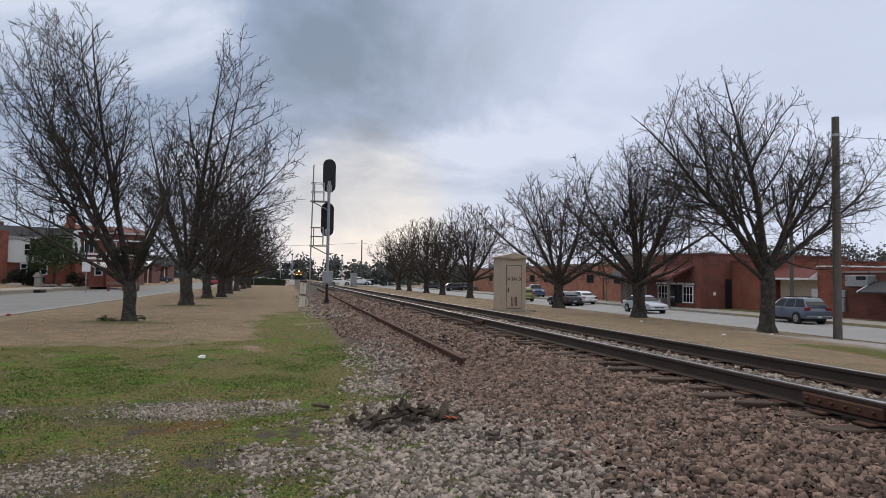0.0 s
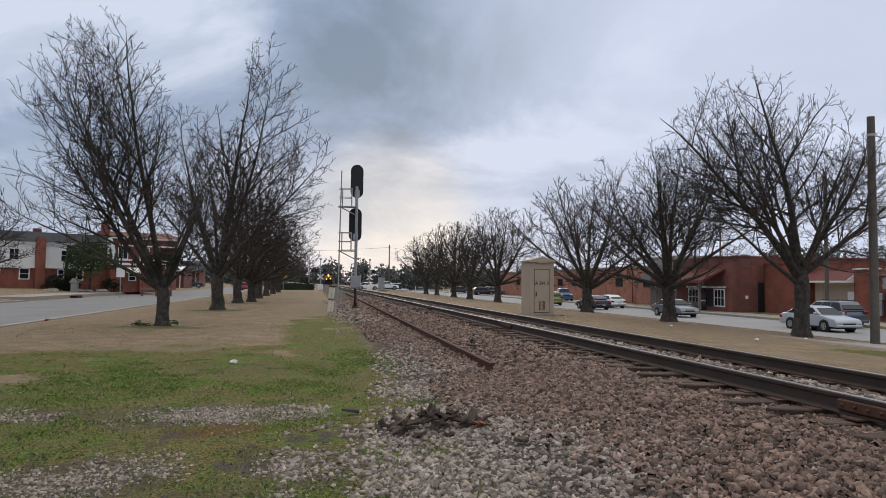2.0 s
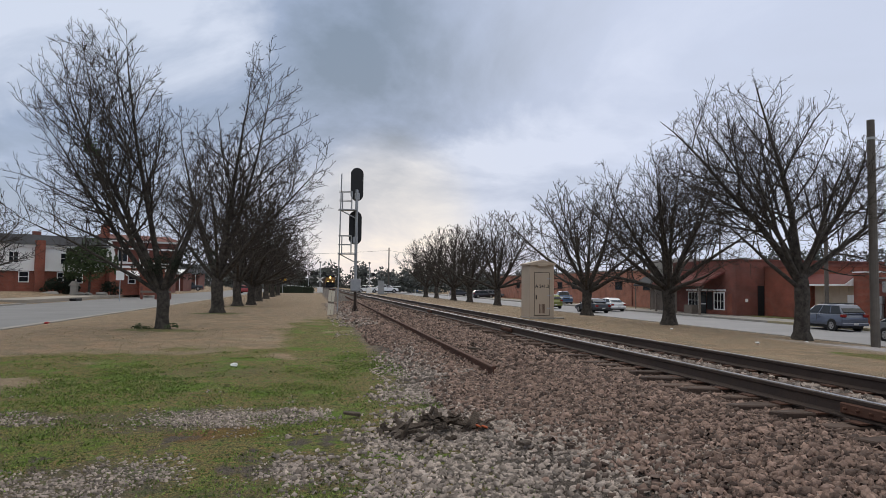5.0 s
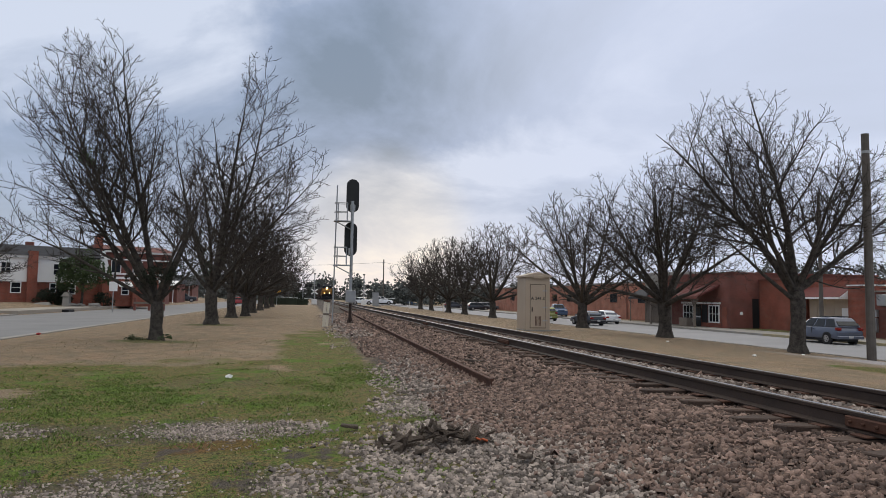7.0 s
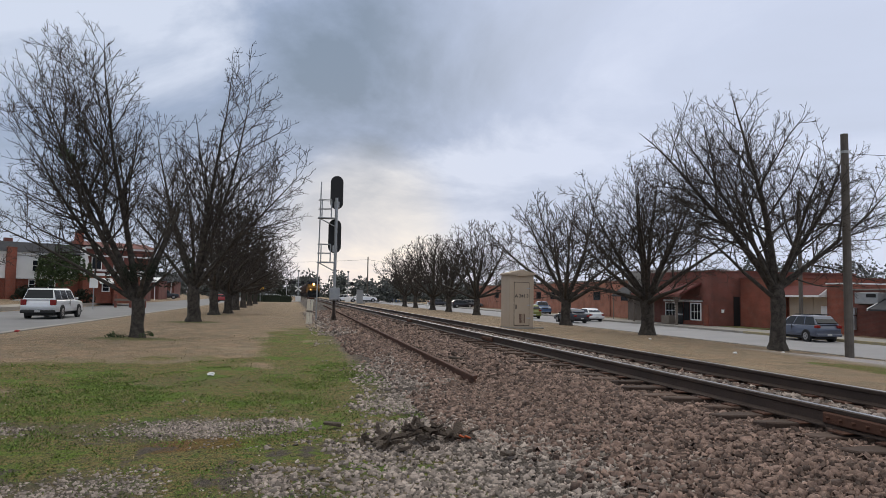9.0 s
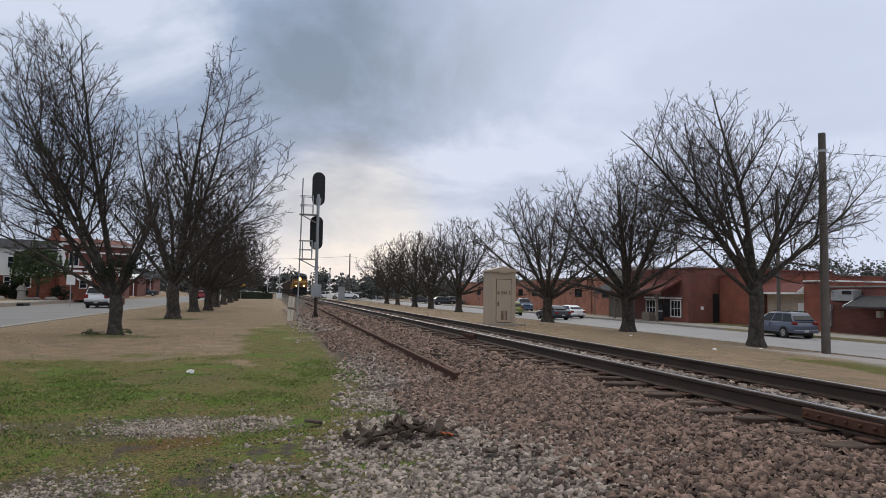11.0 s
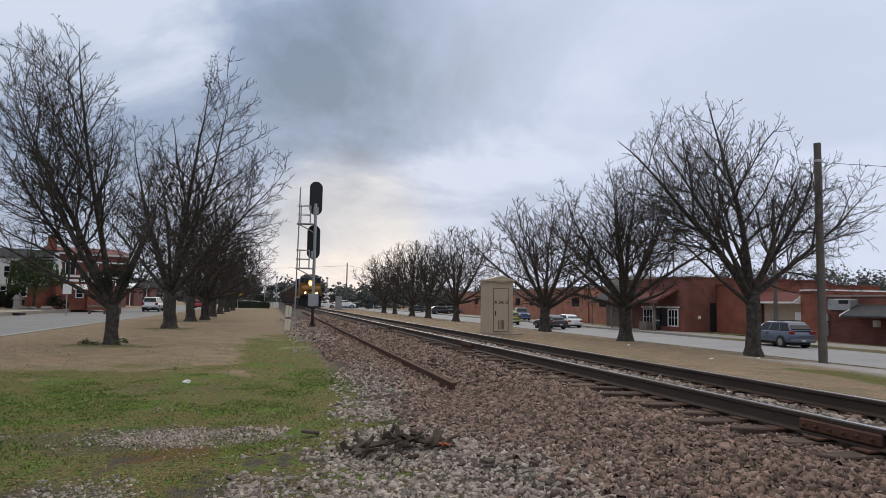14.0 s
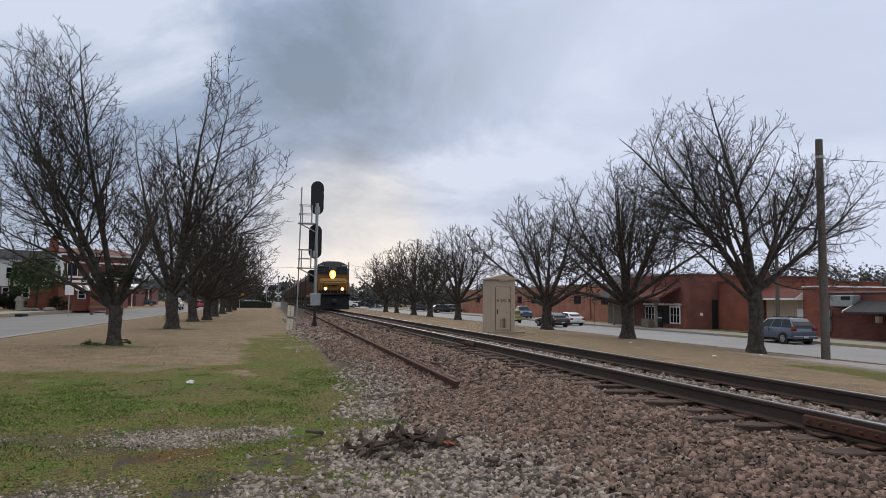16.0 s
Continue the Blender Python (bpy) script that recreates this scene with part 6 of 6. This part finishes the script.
def crossing():
    rd_ = tagged(strip("road", -11.3, 19.5, 138.5, 147.5, 0.05, M["asphalt"]), "asphalt street over the level crossing", "road", kind="structure")
    for x, h, cant in ((1.25, 5.6, True), (10.45, 5.6, False)):
        t = tagged(empty("crossing_signal", pose(x, 130, 0.1)), "level crossing signal mast with crossbuck and black lamp hoods", "crossing signal")
        part("mast", rd((0, 0, -0.2), (0, 0, h), 0.085, n=10), M["galv"], t)
        part("cap", rd((0, 0, h), (0, 0, h + 0.25), 0.2, n=10), M["black"], t)
        z = 3.55
        for s in (-1, 1):
            b = part("lamp_hood", rd((s * 0.75, 0.05, z), (s * 0.75, -0.05, z), 0.36, n=16), M["black"], t)
            part("lamp_visor", rd((s * 0.75, -0.05, z), (s * 0.75, -0.3, z), 0.16, n=10), M["black"], b)
        part("lamp_arm", bx(-0.8, 0.8, -0.04, 0.04, z - 0.04, z + 0.04), M["galv"], t)
        for a in (40, -40):
            o = part("crossbuck", bx(-0.75, 0.75, -0.12, -0.09, -0.12, 0.12), M["white"], t, "white crossbuck blade")
            o.matrix_basis = pose(0, 0, 2.4, 0, a, 0)
        part("control_box", bx(-0.5, 0.5, -0.35, 0.35, 0.0, 1.0, 0.03), M["white"], t)
        if cant:
            part("cantilever", rd((0, 0, 4.4), (-2.6, 0, 4.4), 0.06), M["galv"], t)
            part("outer_mast", rd((-2.1, 0, -0.2), (-2.1, 0, 4.9), 0.07), M["galv"], t)
            for s in (-1, 1):
                part("lamp_hood", rd((-2.1 + s * 0.55, 0.05, 3.5), (-2.1 + s * 0.55, -0.05, 3.5), 0.32, n=16), M["black"], t)
        gate = part("gate_arm", rd((-0.3, 0, 1.0), (-6.0 if cant else 6.0, 0, 1.3), 0.05), M["white"], t)
    t = tagged(empty("relay_cabinet", pose(10.95, 112, 0.2)), "silver metal relay cabinet beside the track", "cabinet")
    part("body", bx(-0.5, 0.5, -0.4, 0.4, 0, 2.1, 0.03), M["galv"], t)
    part("roof", bx(-0.55, 0.55, -0.45, 0.45, 2.1, 2.18), M["galv"], t)
    part("door", bx(-0.42, 0.42, -0.43, -0.4, 0.15, 2.0), M["galv"], t)
    part("plinth", bx(-0.9, 0.9, -0.6, 0.6, -0.25, 0.0), M["concrete"], t)
    t = tagged(empty("warning_sign", pose(-5.2, 122, 0)), "round yellow railway warning sign with a black cross", "road sign")
    part("post", rd((0, 0.05, -0.2), (0, 0.05, 2.6), 0.04), M["galv"], t)
    disc = part("disc", rd((0, 0, 2.35), (0, -0.03, 2.35), 0.62, n=24), mat("yellow_sign_face", (0.75, 0.42, 0.02), rough=0.5, bump=0), t)
    for a in (45, -45):
        o = part("cross_bar", bx(-0.58, 0.58, -0.04, -0.031, -0.06, 0.06), M["black"], disc)
        o.matrix_basis = pose(0, 0, 2.35, 0, a, 0)
    for x0, x1, h, sd in ((-8.4, -5.0, 1.35, 31), (-5.0, -1.9, 1.35, 32), (-1.9, 0.1, 1.2, 33)):
        t = tagged(empty("hedge", pose((x0 + x1) / 2, 129, 0)), "long clipped dark hedge before the crossing", "hedge", "hedges at the crossing")
        core = part("core", bx((x0 - x1) / 2, (x1 - x0) / 2, -0.5, 0.5, -0.1, h - 0.1, 0.1), M["hedge"], t)
        g = np.random.default_rng(sd)
        leaf_mass("foliage", (0, 0, h / 2), ((x1 - x0) / 2, 0.55, h / 2), 1500, 0.12, M["hedge"], t, sd, 40)
    t = tagged(empty("shrub", pose(-1.5, 131.5, 0)), "rounded dark shrub behind the hedge", "shrub")
    leaf_mass("foliage", (0, 0, 1.3), (1.2, 1.0, 1.0), 1500, 0.14, M["hedge"], t, 41, 12)
    part("stem", rd((0, 0, -0.2), (0, 0, 1.0), 0.06), M["bark"], t)
    for x in (17.5, 23.5, 27):
        t = tagged(empty("bollard_post", pose(x, 118, ground_z(x))), "thin white roadside marker post", "post")
        part("shaft", bx(-0.05, 0.05, -0.05, 0.05, -0.1, 1.2), M["white"], t)


crossing()


def far_woods():
    """Distant pines and bare woods, leaf clumps by the thousand; haze is in the leaf colour."""
    g = np.random.default_rng(77)
    P, S = [], []
    spots = []
    for x in np.arange(-160, 330, 3.0):
        spots.append((x + g.normal(0, 2), 370 + g.uniform(-25, 40), g.uniform(9, 14.5) * (1.0 if 5 < x < 90 else 0.8), 3.4))
    for x in np.arange(-120, -5, 3.2):
        spots.append((x, 250 + g.uniform(-15, 15), g.uniform(5, 9), 2.6))
    for x in np.arange(85, 200, 2.0):
        spots.append((x, 118 + (x - 85) * 0.15 + g.uniform(-6, 6), g.uniform(7.5, 11.5), 2.0))
    for x in np.arange(20, 95, 3.0):
        spots.append((x, 215 + g.uniform(-6, 12), g.uniform(4, 7.5), 2.5))
    for x, y, h, r in spots:
        n = 300 if y > 200 else 620
        lump = g.integers(0, 12, n)
        c = np.stack([g.normal(0, 0.5, 12), g.normal(0, 0.5, 12), g.uniform(0.0, 0.9, 12)], 1)
        p = c[lump] + g.normal(0, 0.17, (n, 3)) * np.array([2.2, 2.2, 0.7])
        p = np.stack([p[:, 0] * r + x, p[:, 1] * r + y, np.clip(p[:, 2], 0, 1.1) * h - 0.3], 1)
        P.append(p), S.append(np.full(n, 0.0019 * y + 0.10 if y > 200 else 0.30))
    P, S = np.concatenate(P), np.concatenate(S)
    n = len(P)
    u, v = g.normal(0, 1, (n, 3)), g.normal(0, 1, (n, 3))
    u /= np.linalg.norm(u, axis=1)[:, None]
    v -= u * (u * v).sum(1)[:, None]
    v /= np.linalg.norm(v, axis=1)[:, None]
    s = (S * g.uniform(0.5, 1.3, n))[:, None]
    q = np.stack([P - u * s, P + v * s * 0.7, P + u * s, P - v * s * 0.7], 1).reshape(-1, 3)
    tagged(new("far_woods", np_mesh("far_woods", q, np.arange(4 * n).reshape(n, 4), M["far_leaf"])), "distant pine woods along the horizon, paled by painted haze", "woods", kind="stuff")


far_woods()


# ---------------------------------------------------------------- small things on the ground


def debris():
    """A rotten tie butt in broken pieces on the gravel."""
    rot = mat("rotten_wood", (0.050, 0.038, 0.030), (0.125, 0.095, 0.072), rough=0.95, scale=8, fine=60, bump=1.0, bump_dist=0.02)
    g = random.Random(5)
    for k in range(46):
        a, r = g.uniform(0, 6.28), g.uniform(0, 1) ** 0.7
        x, y = 1.32 + 0.62 * r * math.cos(a), 7.2 + 0.42 * r * math.sin(a)
        L = g.uniform(0.08, 0.36)
        bm = bmesh.new()
        wd = g.uniform(0.018, 0.045)
        box(bm, -L / 2, L / 2, -wd, wd, -0.014, 0.014)
        bmesh.ops.subdivide_edges(bm, edges=[e for e in bm.edges if e.calc_length() > 0.09], cuts=4)
        for v in bm.verts:
            v.co += Vector((noise.noise(v.co * 14 + Vector((k, 0, 0))), noise.noise(v.co * 14 + Vector((0, k, 3))), noise.noise(v.co * 14 + Vector((5, 0, k))))) * 0.03
            v.co.y *= 1 - 0.5 * abs(v.co.x) / L
        o = part("wood_scrap", bm, rot, None)
        tagged(o, "dark rotten splinter of an old sleeper", "wood scrap", "rotten wood on the gravel")
        o.matrix_basis = pose(x, y, ground_z(x) + 0.03 + 0.13 * (1 - r), g.uniform(-40, 40), g.uniform(-38, 38) if k % 6 else g.choice((-62, 62)), g.uniform(0, 360))
    leaf = mat("orange_leaf", (0.45, 0.10, 0.035), rough=0.8, bump=0.2)
    for x, y in ((1.83, 7.05), (1.78, 7.1)):
        o = tagged(part("torn_wrapper", bx(-0.05, 0.05, -0.035, 0.035, 0, 0.02, 0.008), leaf, None), "crumpled orange scrap on the gravel", "litter")
        o.matrix_basis = pose(x, y, ground_z(x) + 0.05, 20, 10, 40 * x)
    lit = tagged(part("litter_scrap", crumple(0.07), M["white"], None), "crumpled white paper litter on the turf", "litter")
    lit.matrix_basis = pose(-1.46, 13.75, 0.04)
    for x, y, z in ((16.5, 20.5, -0.2), (13.0, 18.2, 0.0), (14.6, 26, -0.1), (11.9, 33.2, 0.08)):
        o = tagged(part("litter_scrap", crumple(0.06), M["white"], None), "small pale litter scrap in dry grass", "litter")
        o.matrix_basis = pose(x, y, ground_z(x) + 0.03)
    # loose scraps of timber and a spike on the bed
    for x, y, L, rz in ((3.5, 14.2, 0.5, 20), (3.62, 15.2, 0.3, 70), (3.25, 17.5, 0.25, 100), (0.5, 8.3, 0.22, 5), (2.0, 6.2, 0.2, 50)):
        bm = bx(-L / 2, L / 2, -0.045, 0.045, -0.018, 0.02, 0.008)
        for v in bm.verts:
            v.co += Vector(noise.noise_vector(v.co * 9)) * 0.03
        o = tagged(part("wood_scrap", bm, rot, None), "dark piece of broken sleeper on the ballast", "wood scrap", "rotten wood on the gravel")
        o.matrix_basis = pose(x, y, ground_z(x) + 0.06, 4, 6, rz)
    for x, y in ((-5.75, 24.6), (-5.5, 24.8), (-4.6, 24.7)):
        o = tagged(leaf_mass("weed_tuft", (x, y, 0.14), (0.26, 0.2, 0.12), 160, 0.03, M["evergreen"], None, int(-x * 100), 4), "dark weed tuft at the foot of a tree", "weed", kind="stuff")


def crumple(s):
    bm = bmesh.new()
    bmesh.ops.create_icosphere(bm, subdivisions=2, radius=s)
    for v in bm.verts:
        v.co += Vector(noise.noise_vector(v.co * 16)) * s * 0.6
        v.co.z *= 0.5
    return bm


debris()


def kerb_finds():
    red = mat("red_plastic", (0.35, 0.02, 0.02), rough=0.5, bump=0.1)
    o = tagged(part("litter_scrap", crumple(0.09), red, None), "small red plastic scrap on the kerb", "litter")
    o.matrix_basis = pose(-11.2, 32.0, -0.16)
    d = tagged(part("kerb_drain", bx(-0.1, 0.5, -0.8, 0.8, -0.1, 0.16), M["dark"], None), "dark storm drain mouth in the kerb", "drain")
    d.matrix_basis = pose(-22.4, 70.5, -0.12)
    o = tagged(part("cable_cover", bx(-0.25, 0.25, -0.1, 0.1, 0, 0.07, 0.02), M["concrete"], None), "pale concrete cable cover beside the cabinet", "cable cover")
    o.matrix_basis = pose(11.95, 32.0, ground_z(11.95), 0, 0, 8)


kerb_finds()


# ---------------------------------------------------------------- what moves
def train_y(t):
    return float(np.interp(t, [0, 3.5, 9, 13, 16], [300, 258, 182, 116.5, 65.4]))


def motions():
    times = [i * 0.5 for i in range(33)]
    # ease the speed changes of the train
    ys = [sum(train_y(min(16, max(0, t + d))) for d in (-0.75, 0, 0.75)) / 3 if 1 < t < 15 else train_y(t) for t in times]
    walk(engine, [(t, pose(TRAIN_X, y, RAIL_TOP)) for t, y in zip(times, ys)])
    for w, off in wagons:
        walk(w, [(t, pose(TRAIN_X, y + off, RAIL_TOP)) for t, y in zip(times, ys)])
    walk(light_sedan, [(t, pose(LANE_E, 52.5 - 8.3 * t, Z_E)) for t in times])
    walk(silver_sedan, [(t, pose(LANE_E, 68.3 - 7.9 * t, Z_E)) for t in times])
    walk(big_suv, [(t, pose(LANE_W, 43.5 + 9.83 * (t - 8.5), Z_W, 0, 0, 180)) for t in times])


motions()
